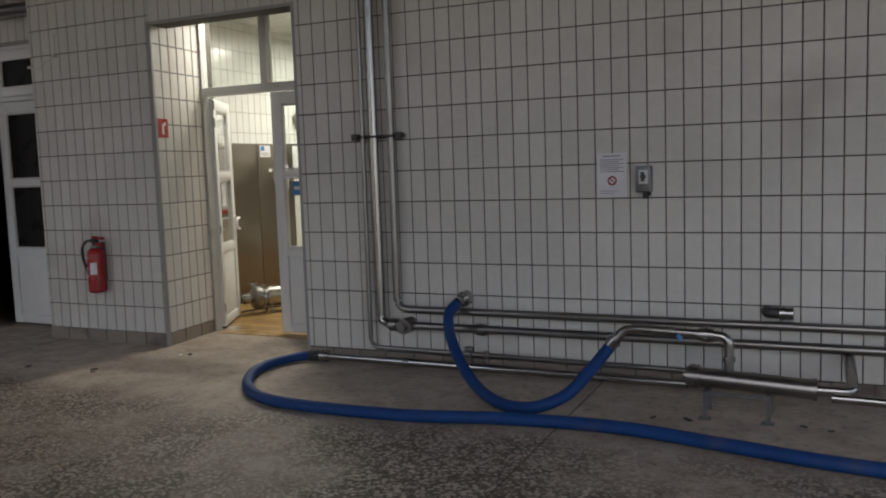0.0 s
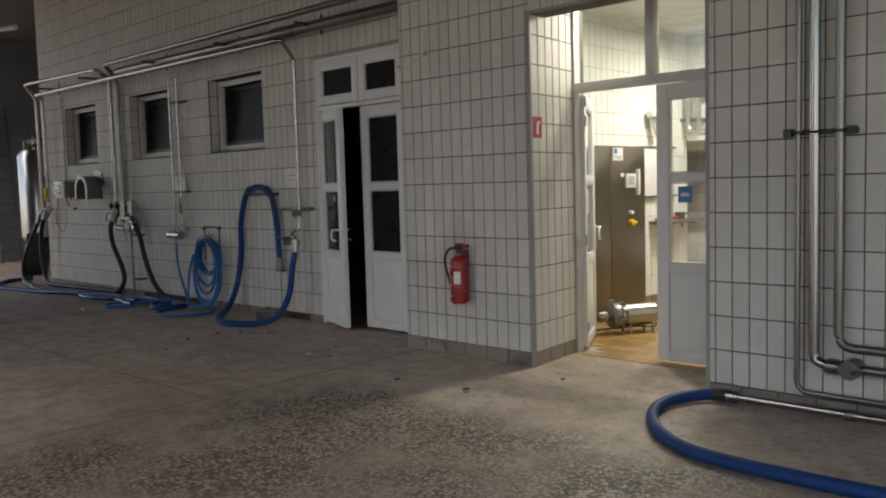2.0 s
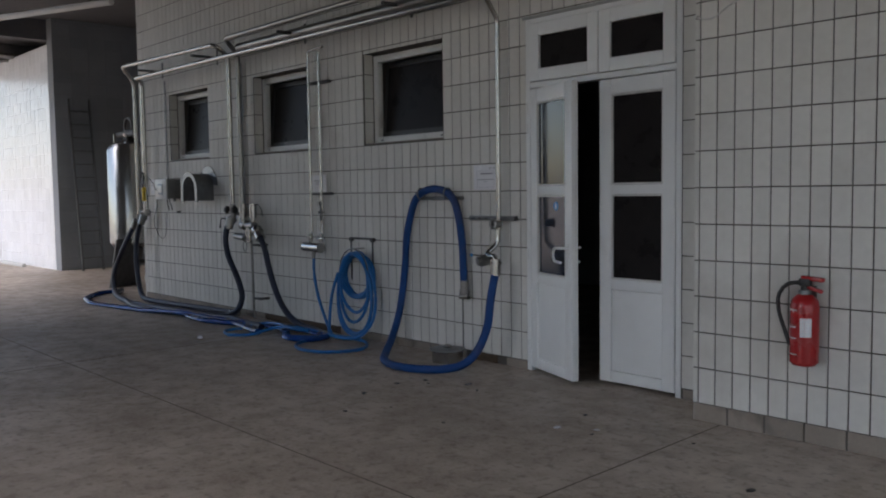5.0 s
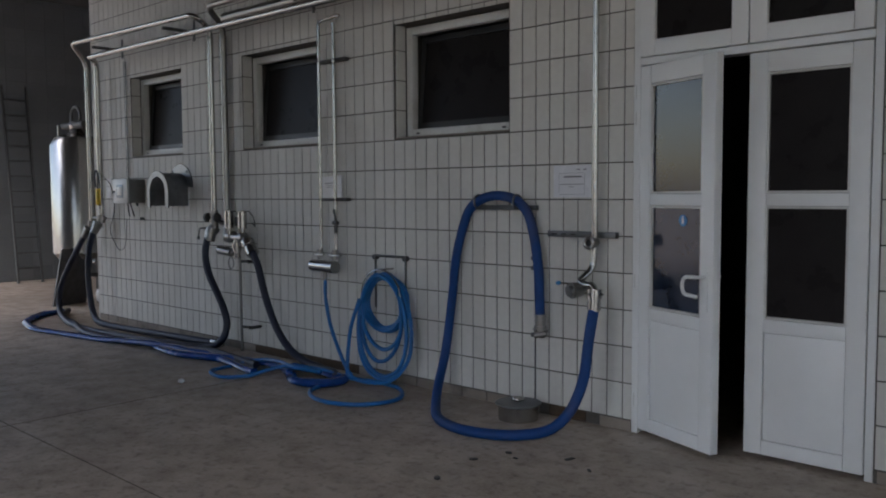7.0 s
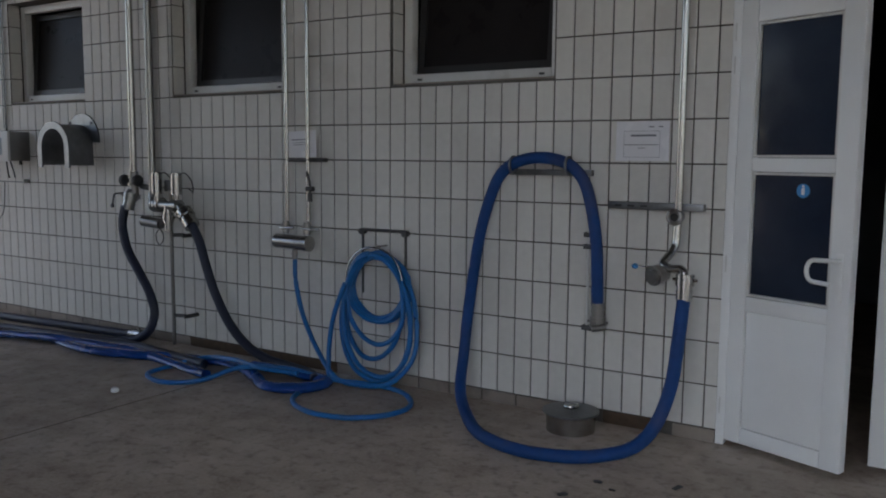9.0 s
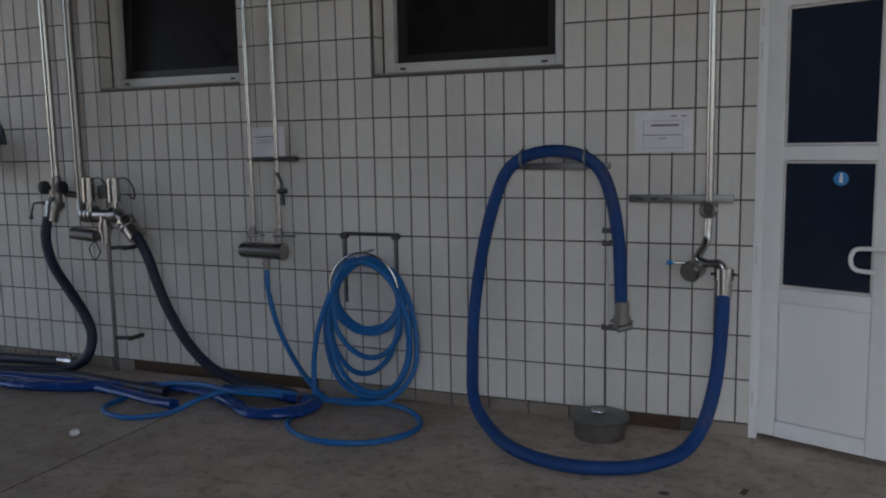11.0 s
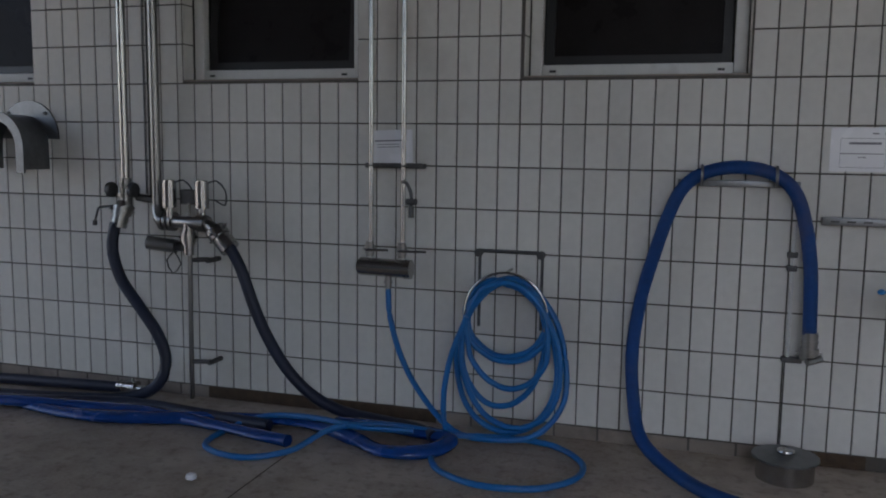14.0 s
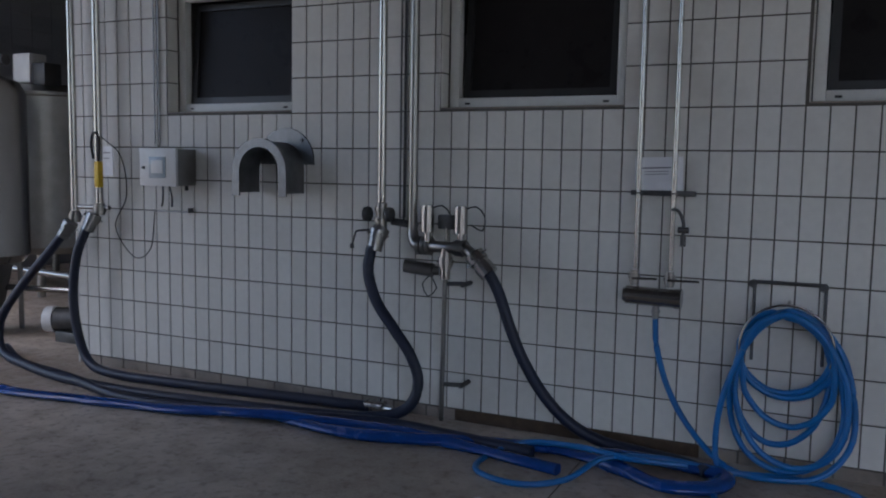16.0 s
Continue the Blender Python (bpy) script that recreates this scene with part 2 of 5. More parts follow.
def sweep(bm, line, r, seg=14, flat=1.0, wobble=0.0):
    up = Vector((0, 0, 1))
    rings, side = [], None
    for i, p in enumerate(line):
        d = (line[min(i + 1, len(line) - 1)] - line[max(i - 1, 0)]).normalized()
        s = d.cross(up)
        if s.length < 0.2:
            s = side if side is not None else d.cross(Vector((0, 1, 0)))
        s = (s - d * s.dot(d)).normalized()
        if side is not None and s.dot(side) < 0:
            s = -s
        side = s
        n = s.cross(d)
        k = 1 + wobble * (noise.noise(p * 4.0))
        f = flat * (1 - wobble * noise.noise(p * 3.0 + Vector((7, 0, 0)))) if flat != 1 else 1
        rings.append([bm.verts.new(p + (s * math.cos(a) * k + n * math.sin(a) * f) * r) for a in (2 * math.pi * j / seg for j in range(seg))])
    for a, b in zip(rings, rings[1:]):
        for j in range(seg):
            bm.faces.new((a[j], a[(j + 1) % seg], b[(j + 1) % seg], b[j]))
    bm.faces.new(rings[0][::-1])
    bm.faces.new(rings[-1])


def lathe(bm, profile, m, seg=36):
    """Turns (radius, height) pairs about z."""
    rows = [[bm.verts.new(m @ Vector((r * math.cos(a), r * math.sin(a), z))) for a in (2 * math.pi * j / seg for j in range(seg))] for r, z in profile]
    for a, b in zip(rows, rows[1:]):
        for j in range(seg):
            bm.faces.new((a[j], a[(j + 1) % seg], b[(j + 1) % seg], b[j]))
    bm.faces.new(rows[0][::-1])
    bm.faces.new(rows[-1])


def mesh_of(name, bm, mat, smooth=True):
    bmesh.ops.recalc_face_normals(bm, faces=bm.faces)
    me = bpy.data.meshes.new(name)
    bm.to_mesh(me)
    bm.free()
    me.materials.append(mat)
    if smooth:
        me.polygons.foreach_set("use_smooth", [True] * len(me.polygons))
        me.set_sharp_from_angle(angle=radians(35))
    return me


def part(name, bm, mat, parent, label=""):
    ob = new(name, mesh_of(name, bm, mat))
    ob.parent = parent
    if parent.parent is None:
        ob.matrix_parent_inverse = parent.matrix_basis.inverted()
    return tagged(ob, label) if label else ob


def thing(name, at, label, category, group="", kind=""):
    ob = new(name)
    ob.location = at
    ob.matrix_world = Matrix.Translation(at)
    return tagged(ob, label, category, group, kind)


def solo(name, bm, mat, label, category, group="", kind=""):
    return tagged(new(name, mesh_of(name, bm, mat)), label, category, group, kind)


def build(*calls):
    """A bmesh from (function, args...) calls."""
    bm = bmesh.new()
    for fn, *a in calls:
        fn(bm, *a)
    return bm


def structure(name, bm, mat, label, category):
    return solo(name, bm, mat, label, category, kind="structure")


def wall_blocks(bm, x0, x1, y0, y1, z0, z1, holes=()):
    """A wall along x with rectangular holes (x0, x1, z0, z1) right through it."""
    xs = sorted({x0, x1, *[h[0] for h in holes], *[h[1] for h in holes]})
    for a, b in zip(xs, xs[1:]):
        z = z0
        for h in sorted((h for h in holes if h[0] < (a + b) / 2 < h[1]), key=lambda h: h[2]):
            if h[2] > z + 1e-4:
                box(bm, a, y0, z, b, y1, h[2])
            z = h[3]
        if z < z1:
            box(bm, a, y0, z, b, y1, z1)


# ---- the large structure ----
WIN = [(-15.44, -14.30), (-13.15, -11.96), (-10.97, -9.79)]
WZ0, WZ1 = 2.03, 2.95
D2X0, D2X1, D2Z = -8.77, -7.30, 2.95
D1X0, D1X1, D1Z = -5.45, -3.93, 2.87
SPLAY = 0.108                       # the pier's reveal leans back by this much for each metre of depth
JX = D1X0 - SPLAY * (D1 - F)        # the door frame's edge on that side

bm = bmesh.new()
box(bm, -400, -400, -0.30, 400, 400, 0)
ground = structure("floor", bm, M_FLOOR, "worn brown-grey concrete floor with a band of exposed pebbles", "floor")

bm = bmesh.new()
wall_blocks(bm, -16.42, -6.95, W, W + 0.32, 0, ROOF, [(a, b, WZ0, WZ1) for a, b in WIN] + [(D2X0, D2X1, 0, D2Z)])
wall_win = structure("wall_north", bm, M_GROUT, "white-tiled wall with three high windows and a double door", "wall")
bm = bmesh.new()
box(bm, -6.95, F, 0, D1X0, 6.65, ROOF)
for v in bm.verts:
    if v.co.x > -6 and v.co.y > 6:
        v.co.x -= SPLAY * 0.93
pier = structure("wall_pier", bm, M_GROUT, "white-tiled pier carrying a red fire extinguisher", "wall")
bm = bmesh.new()
box(bm, D1X1, F, 0, 7.0, 6.65, ROOF)
box(bm, D1X0, F, D1Z, D1X1, F + 0.22, ROOF)
box(bm, D1X0 - 0.09, F + 0.22, 3.12, D1X1, 6.648, ROOF - 0.002)
wall_pipe = structure("wall_east", bm, M_GROUT, "white-tiled wall behind stainless steel pipework", "wall")

# shell of the hall: closed right side, roof, added unseen wall towards the yard
bm = bmesh.new()
# Slab edges out of view are set for the daylight they let in.
box(bm, -19.0, -3.0, ROOF, 7.3, 12, ROOF + 0.3)
box(bm, -30, 3.2, ROOF, -19.0, 12, ROOF + 0.3)
for x in (-29.5, -26, -22.6):
    box(bm, x - 0.12, 3.2, ROOF - 0.42, x + 0.12, 11.7, ROOF)
box(bm, -19, 1.4, ROOF - 0.3, 7, 1.7, ROOF)
structure("ceiling", bm, M_CEIL, "dark concrete ceiling with downstand beams", "ceiling")
# Added, unseen wall: its two gaps were sized to shape daylight on the tiles.
bm = bmesh.new()
wall_blocks(bm, -20.5, 7.3, -3.0, -2.7, 0, ROOF, [(-9.6, -5.5, 0, 5.0), (-2.0, 6.8, 0, 4.6)])
structure("wall_south", bm, M_PLASTER, "unseen grey wall added to shape the daylight through two gaps", "wall")
# Unseen backdrop, added to cover the bright low sky in reflections.
structure("backdrop_yard_wall", build((box, -60, -60.3, 0, 40, -60, 4.0)), M_PLASTER, "unseen grey backdrop wall added before the low sky", "wall")

# recess and far walls beyond the end of the tiled block
bm = bmesh.new()
box(bm, -22.5, 6.86, 0, -22.2, 11.7, ROOF)
wall_recess = structure("wall_recess", bm, M_PLASTER, "block wall beside the tanks, shade put into its grey-blue colour", "wall")
bm = bmesh.new()
box(bm, -34, 11.7, 0, -7.3, 12, ROOF)
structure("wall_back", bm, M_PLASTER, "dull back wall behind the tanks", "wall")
bm = bmesh.new()
box(bm, -28.4, 6.86, 0, -22.5, 7.1, 4.7)
wall_far = structure("wall_far", bm, M_FARWALL, "white wall brightly lit by daylight", "wall")
bm = bmesh.new()
wall_blocks(bm, -34, -28.4, 6.4, 6.7, 0, ROOF, [])
box(bm, -28.7, 6.7, 0, -28.4, 11.7, ROOF)
wall_far_end = structure("wall_far_end", bm, M_FARWALL, "distant white-tiled wall in daylight", "wall")
bm = bmesh.new()
box(bm, -34.3, 6.4, 0, -34, 12, ROOF)
structure("wall_west", bm, M_FARWALL, "distant pale end wall", "wall")

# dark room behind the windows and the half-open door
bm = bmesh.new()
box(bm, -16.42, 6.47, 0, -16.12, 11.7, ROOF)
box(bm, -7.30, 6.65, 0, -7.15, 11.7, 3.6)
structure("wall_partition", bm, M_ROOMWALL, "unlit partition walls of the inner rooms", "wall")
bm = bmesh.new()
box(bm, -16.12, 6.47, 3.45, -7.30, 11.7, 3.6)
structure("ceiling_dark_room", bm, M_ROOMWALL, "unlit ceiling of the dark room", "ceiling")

# lit room behind the open door
LX = -6.46                          # its near side wall
bm = bmesh.new()
box(bm, -7.15, 11.3, 0, -2.6, 11.5, 3.35)
box(bm, -2.8, 6.65, 0, -2.6, 11.3, 3.35)
box(bm, -7.15, 6.65, 0, LX, 10.36, 3.35)
box(bm, LX, 10.36, 2.0, -2.8, 10.5, 3.35)
room_wall = structure("wall_room", bm, M_ROOMGROUT, "cream-tiled walls of the lit machine room", "wall")
bm = bmesh.new()
box(bm, -7.3, 6.65, 3.35, -2.6, 11.5, 3.5)
for i in range(22):
    box(bm, -7.1, 6.7 + i * 0.21, 3.335, -2.85, 6.7 + i * 0.21 + 0.19, 3.35)
structure("ceiling_room", bm, M_ROOMTILE, "pale boarded ceiling of the lit room", "ceiling")
for x, y, half in ((-5.30, 6.99, 0.25), (-4.9, 9.2, 0.66)):
    lamp = thing("ceiling_tube_lamp", (x, y, 3.24), "white fluorescent tube lamp under the room ceiling", "lamp", "room tube lamps")
    part("housing", build((box, x - half, y - 0.08, 3.25, x + half, y + 0.08, 3.333, 0.01)), M_BOX, lamp)


# ---- doors and windows ----
def leaf(door, name, m, width, height, glass, handle_side=0, extra=None, handle_mat=None):
    """A plastic door leaf with two panes above a solid panel, hinged at its local origin and running along +x; front towards -y."""
    stile, t = 0.105, 0.03
    cuts = [(0.03, 0.115), (0.755, 0.835), (1.495, 1.567), (height - 0.115, height)]
    bm = bmesh.new()
    box(bm, 0, -t, 0.03, stile, t, height, 0.006, m)
    box(bm, width - stile, -t, 0.03, width, t, height, 0.006, m)
    for a, b in cuts:
        box(bm, stile, -t + 0.002, a, width - stile, t - 0.002, b, 0.005, m)
    lf = part(name, bm, M_PVC, door)
    part("panel", build((box, stile + 0.004, -0.016, 0.118, width - stile - 0.004, 0.016, 0.752, 0.003, m)), M_PVC, lf)
    for a, b in ((0.838, 1.492), (1.570, height - 0.118)):
        bm = bmesh.new()
        for q in ((stile, a, stile + 0.012, b), (width - stile - 0.012, a, width - stile, b), (stile + 0.012, a, width - stile - 0.012, a + 0.012), (stile + 0.012, b - 0.012, width - stile - 0.012, b)):
            box(bm, q[0], -0.022, q[1], q[2], 0.022, q[3], 0, m)
        part("glazing_bead", bm, M_PVC_OLD, lf)
        pane = part("pane", build((box, stile + 0.003, -0.005, a + 0.002, width - stile - 0.003, 0.005, b - 0.002, 0, m)), glass, lf)
        pane.visible_shadow = glass is not M_GLASS
    if handle_side:
        x = width - 0.052
        bm = bmesh.new()
        for s in (-1, 1):
            box(bm, x - 0.016, s * t, 0.87, x + 0.016, s * (t + 0.010), 1.11, 0.004, m)
            cyl(bm, m @ Vector((x, s * (t + 0.008), 0.90)), m @ Vector((x, s * (t + 0.014), 0.90)), 0.009, None, 12)
            line = [m @ Vector(p) for p in ((x, s * (t + 0.005), 1.08), (x, s * (t + 0.055), 1.08), (x - 0.125, s * (t + 0.055), 1.075), (x - 0.145, s * (t + 0.055), 1.02), (x - 0.125, s * (t + 0.055), 0.97), (x - 0.02, s * (t + 0.055), 0.965))]
            sweep(bm, rounded_line(line, 0.03), 0.011, 10)
        part("handle", bm, M_PVC, lf, "white lever handle")
    bm = bmesh.new()
    for z in (0.22, 1.0, 2.05, 2.22):
        c0, c1 = m @ Vector((-0.012, -t - 0.008, z - 0.045)), m @ Vector((-0.012, -t - 0.008, z + 0.045))
        cyl(bm, c0, c1, 0.010, None, 10)
    part("hinge", bm, M_BOX, lf)
    return lf


def frame_bars(bm, x0, x1, y0, y1, z0, z1, w, bottom=True):
    box(bm, x0, y0, z0, x0 + w, y1, z1, 0.005)
    box(bm, x1 - w, y0, z0, x1, y1, z1, 0.005)
    box(bm, x0 + w, y0, z1 - w, x1 - w, y1, z1, 0.005)
    if bottom:
        box(bm, x0 + w, y0, z0, x1 - w, y1, z0 + w, 0.005)


# half-open double door in the window wall
door = thing("door_1", (-8.02, W + 0.06, 0), "white plastic double door, one leaf half open, dark panes", "door", kind="structure")
bm = bmesh.new()
box(bm, D2X0, W - 0.005, 0, D2X0 + 0.045, W + 0.10, D2Z, 0.004)
box(bm, D2X1 - 0.045, W - 0.005, 0, D2X1, W + 0.10, D2Z, 0.004)
box(bm, D2X0 + 0.045, W - 0.005, D2Z - 0.04, D2X1 - 0.045, W + 0.10, D2Z, 0.004)
box(bm, D2X0 + 0.045, W - 0.005, 2.385, D2X1 - 0.045, W + 0.10, 2.43, 0.004)
part("door_frame", bm, M_PVC, door)
for a, b in ((D2X0 + 0.05, -8.025), (-8.015, D2X1 - 0.05)):
    sash = part("transom_sash", build((frame_bars, a, b, W - 0.02, W + 0.05, 2.435, D2Z - 0.045, 0.10)), M_PVC, door)
    part("pane", build((box, a + 0.098, W + 0.01, 2.533, b - 0.098, W + 0.02, D2Z - 0.143)), M_UNLIT_PANE, sash)
lf = leaf(door, "door_leaf", pose(-8.728, W + 0.035, 0, 0, 0, -20.5), 0.66, 2.375, M_NAVY_PANE, 1)
m = pose(-8.728, W + 0.035, 0, 0, 0, -20.5)
bm = bmesh.new()
cyl(bm, m @ Vector((0.385, -0.006, 1.405)), m @ Vector((0.385, -0.0075, 1.405)), 0.035, None, 24)
sticker = part("sticker", bm, M_BLUE, lf, "round blue sticker")
part("pictogram", build((box, 0.377, -0.0095, 1.385, 0.393, -0.0077, 1.418, 0, m), (box, 0.379, -0.0095, 1.421, 0.391, -0.0077, 1.432, 0, m)), M_PAPER, lf)
leaf(door, "door_leaf", pose(D2X1 - 0.05, W + 0.02, 0, 0, 0, 180) @ Matrix.Diagonal((1, 1, 1, 1)), 0.665, 2.375, M_UNLIT_PANE)

# door of the lit room
door = thing("door_2", (-4.7, D1, 0), "white double door, one leaf open into the lit room", "door", kind="structure")
bm = bmesh.new()
box(bm, JX, D1 - 0.03, 0, JX + 0.03, D1 + 0.06, 3.13, 0.004)
box(bm, D1X1 - 0.05, D1 - 0.03, 0, D1X1, D1 + 0.06, 3.13, 0.004)
box(bm, JX + 0.03, D1 - 0.03, 2.295, D1X1 - 0.05, D1 + 0.06, 2.375, 0.004)
box(bm, JX + 0.03, D1 - 0.03, 3.06, D1X1 - 0.05, D1 + 0.06, 3.13, 0.004)
box(bm, -4.81, D1 - 0.03, 2.375, -4.73, D1 + 0.06, 3.06, 0.004)
part("door_frame", bm, M_PVC_OLD, door)
for a, b in ((JX + 0.05, -4.81), (-4.73, D1X1 - 0.05)):
    part("pane", build((box, a, D1 + 0.01, 2.375, b, D1 + 0.018, 3.06)), M_GLASS, door).visible_shadow = False
m = pose(JX + 0.035, D1 + 0.06, 0, 0, 0, 117)
lf = leaf(door, "door_leaf", m, 0.74, 2.285, M_GLASS, 1)
part("notice", build((box, 0.27, -0.008, 1.22, 0.43, -0.0065, 1.45, 0, m)), M_PAPER, lf, "white paper notice")
m = pose(D1X1 - 0.055, D1 + 0.02, 0, 0, 0, 180)
lf = leaf(door, "door_leaf", m, 0.74, 2.285, M_GLASS, 0)
sticker = part("sticker", build((box, 0.44, 0.0065, 1.33, 0.56, 0.008, 1.46, 0, m)), M_BLUE, lf, "dark blue sticker with a white sign")
part("sign", build((box, 0.465, 0.009, 1.38, 0.535, 0.010, 1.41, 0, m)), M_PAPER, lf)

for i, (a, b) in enumerate(WIN):
    y = W + 0.12
    win = thing("window_%d" % (i + 1), ((a + b) / 2, y, WZ0), "dark tilt window with an off-white plastic frame", "window", "high windows", "structure")
    part("window_frame", build((frame_bars, a + 0.012, b - 0.012, y, y + 0.07, WZ0 + 0.012, WZ1 - 0.012, 0.065)), M_PVC_OLD, win)
    bm = bmesh.new()
    for x in (a + 0.14, b - 0.14):
        box(bm, x - 0.018, y - 0.003, WZ0 + 0.035, x + 0.018, y + 0.001, WZ0 + 0.048)
    part("drain_slot", bm, M_BLACK, win)
    tilt = pose((a + b) / 2, y + 0.05, WZ0 + 0.08, -5, 0, 0)
    h, w = WZ1 - WZ0 - 0.16, (b - a) / 2 - 0.085
    bm = bmesh.new()
    for q in ((-w, 0, -w + 0.05, h), (w - 0.05, 0, w, h), (-w + 0.05, 0, w - 0.05, 0.05), (-w + 0.05, h - 0.05, w - 0.05, h)):
        box(bm, q[0], 0.0, q[1], q[2], 0.05, q[3], 0, tilt)
    sash = part("tilted_sash", bm, M_BLACK, win, "dark sash tipped inwards")
    part("pane", build((box, -w + 0.05, 0.02, 0.05, w - 0.05, 0.028, h - 0.05, 0, tilt)), M_UNLIT_PANE, sash)
    part("window_sill", build((box, a, W + 0.004, WZ0 - 0.006, b, W + 0.122, WZ0 + 0.010, 0.003)), M_SKIRT, win)


# ---- pipework on the pipe wall ----
def union(bm, p, axis, r):
    """A dairy union: slotted nut with two collars."""
    p, a = Vector(p), Vector(axis).normalized()
    cyl(bm, p - a * 0.028, p + a * 0.028, r * 1.45, None, 24)
    cyl(bm, p - a * 0.045, p - a * 0.028, r * 1.2, None, 24)
    cyl(bm, p + a * 0.028, p + a * 0.045, r * 1.2, None, 24)
    for i in range(4):
        q = a.to_track_quat('Z', 'Y').to_matrix() @ Vector((math.cos(i * 1.571 + 0.4), math.sin(i * 1.571 + 0.4), 0))
        cyl(bm, p + q * r * 1.3, p + q * r * 1.75, 0.008, None, 8)


PY = F - 0.075
pipe = thing("wall_pipe", (-3.18, PY, 0), "thick stainless steel pipe down and along the tiled wall", "pipe", "pipework on the wall")
part("tube", build((sweep, rounded_line([(-3.195, PY, 5.15), (-3.185, PY, 0.35), (-3.06, PY - 0.02, 0.335)], 0.10), 0.034)), M_STEEL, pipe)
part("tube", build((sweep, [Vector((-3.06, PY - 0.02, 0.335)), Vector((6.5, PY - 0.02, 0.32))], 0.030)), M_STEEL_DULL, pipe)
valve = part("butterfly_valve", build((union, (-3.06, PY - 0.02, 0.335), (1, 0, 0), 0.034), (cyl, (-2.95, PY - 0.09, 0.335), (-2.95, PY + 0.04, 0.335), 0.060, None, 28), (cyl, (-2.95, PY - 0.13, 0.335), (-2.95, PY - 0.09, 0.335), 0.030)), M_STEEL_DULL, pipe)
part("union", build((union, (-2.33, PY - 0.02, 0.33), (1, 0, 0), 0.030)), M_STEEL_DULL, pipe)
pipe = thing("wall_pipe", (-3.03, PY, 0), "stainless steel pipe turning along the tiled wall", "pipe", "pipework on the wall")
part("tube", build((sweep, rounded_line([(-3.04, PY, 5.15), (-3.04, PY, 0.456), (6.5, PY, 0.452)], 0.10), 0.029)), M_STEEL_DULL, pipe)
pipe = thing("wall_pipe", (-3.28, PY, 0), "thin stainless steel pipe low along the tiled wall", "pipe", "pipework on the wall")
part("tube", build((sweep, rounded_line([(-3.285, PY + 0.01, 5.15), (-3.295, PY + 0.01, 0.140), (-0.80, PY + 0.01, 0.122)], 0.08), 0.018)), M_STEEL_DULL, pipe)
part("stub_valve", build((cyl, (-2.43, PY - 0.01, 0.12), (-2.43, PY - 0.01, 0.20), 0.014), (cyl, (-2.46, PY - 0.03, 0.18), (-2.40, PY - 0.03, 0.18), 0.022)), M_STEEL_DULL, pipe)
part("stub_valve", build((cyl, (-2.30, PY - 0.01, 0.06), (-2.30, PY - 0.01, 0.17), 0.022)), M_STEEL_DULL, pipe)
pipe = thing("pipe_bracket", (-3.15, F - 0.03, 1.79), "dark iron pipe bracket fixed to the tiles", "bracket", "pipe brackets")
part("rail", build((box, -3.33, F - 0.045, 1.775, -2.95, F - 0.001, 1.805, 0.003)), M_IRON, pipe)
for x, r in ((-3.29, 0.018), (-3.19, 0.034), (-3.04, 0.029)):
    part("clip", build((ring, (x, PY, 1.79), (0, 0, 1), r + 0.007, 0.009, 20, 6), (cyl, (x, PY + r, 1.79), (x, F, 1.79), 0.012)), M_IRON, pipe)
for x in (-3.35, -2.97):
    part("rail_end", build((box, x - 0.025, F - 0.10, 1.765, x + 0.025, F - 0.045, 1.815, 0.004)), M_IRON, pipe)
pipe = thing("floor_pipe", (-2.3, PY - 0.06, 0.04), "stainless steel pipe lying along the foot of the wall", "pipe", "pipework on the wall")
part("tube", build((sweep, [Vector((-3.66, PY - 0.05, 0.055)), Vector((-0.84, PY - 0.06, 0.05))], 0.030)), M_STEEL, pipe)
part("union", build((union, (-3.70, PY - 0.05, 0.055), (1, 0, 0), 0.034)), M_STEEL, pipe)
part("union", build((union, (-2.95, PY - 0.05, 0.052), (1, 0, 0), 0.024)), M_STEEL_DULL, pipe)

# pipe bend feeding the inline filter on its stand
BY = 5.12
bend = thing("pipe_bend", (-0.9, BY, 0.49), "stainless steel pipe bend between hose and inline filter", "pipe", "pipework on the wall")
part("tube", build((sweep, rounded_line([(-1.25, BY - 0.02, 0.375), (-1.16, BY, 0.49), (-1.08, BY, 0.50), (-0.665, BY, 0.485), (-0.536, BY, 0.48), (-0.536, BY, 0.25)], 0.08), 0.029)), M_STEEL, bend)
part("union", build((union, (-0.665, BY, 0.485), (1, 0, 0), 0.034)), M_STEEL, bend)
part("collar", build((union, (-1.225, BY - 0.015, 0.41), (0.6, 0, 0.8), 0.028)), M_STEEL, bend)
part("collar", build((cyl, (-0.536, BY, 0.33), (-0.536, BY, 0.355), 0.038)), M_STEEL, bend)
part("tag", build((cyl, (-0.83, BY - 0.035, 0.48), (-0.81, BY - 0.03, 0.45), 0.014, None, 10)), M_BLUE, bend, "small blue plastic tag")
filt = thing("inline_filter", (-0.42, BY, 0), "stainless steel inline filter on a low stand", "filter")
part("body", build((cyl, (-0.72, BY, 0.225), (-0.08, BY, 0.195), 0.058, None, 32)), M_STEEL_DULL, filt)
part("end_flange", build((union, (-0.735, BY, 0.225), (1, 0, 0), 0.050)), M_STEEL_DULL, filt)
part("end_flange", build((cyl, (-0.08, BY, 0.195), (-0.055, BY, 0.195), 0.064, None, 32)), M_STEEL_DULL, filt)
part("band", build((cyl, (-0.40, BY, 0.21), (-0.385, BY, 0.21), 0.062, None, 32)), M_STEEL_DULL, filt)
part("inlet_tube", build((cyl, (-0.80, BY, 0.228), (-0.74, BY, 0.226), 0.022)), M_STEEL_DULL, filt)
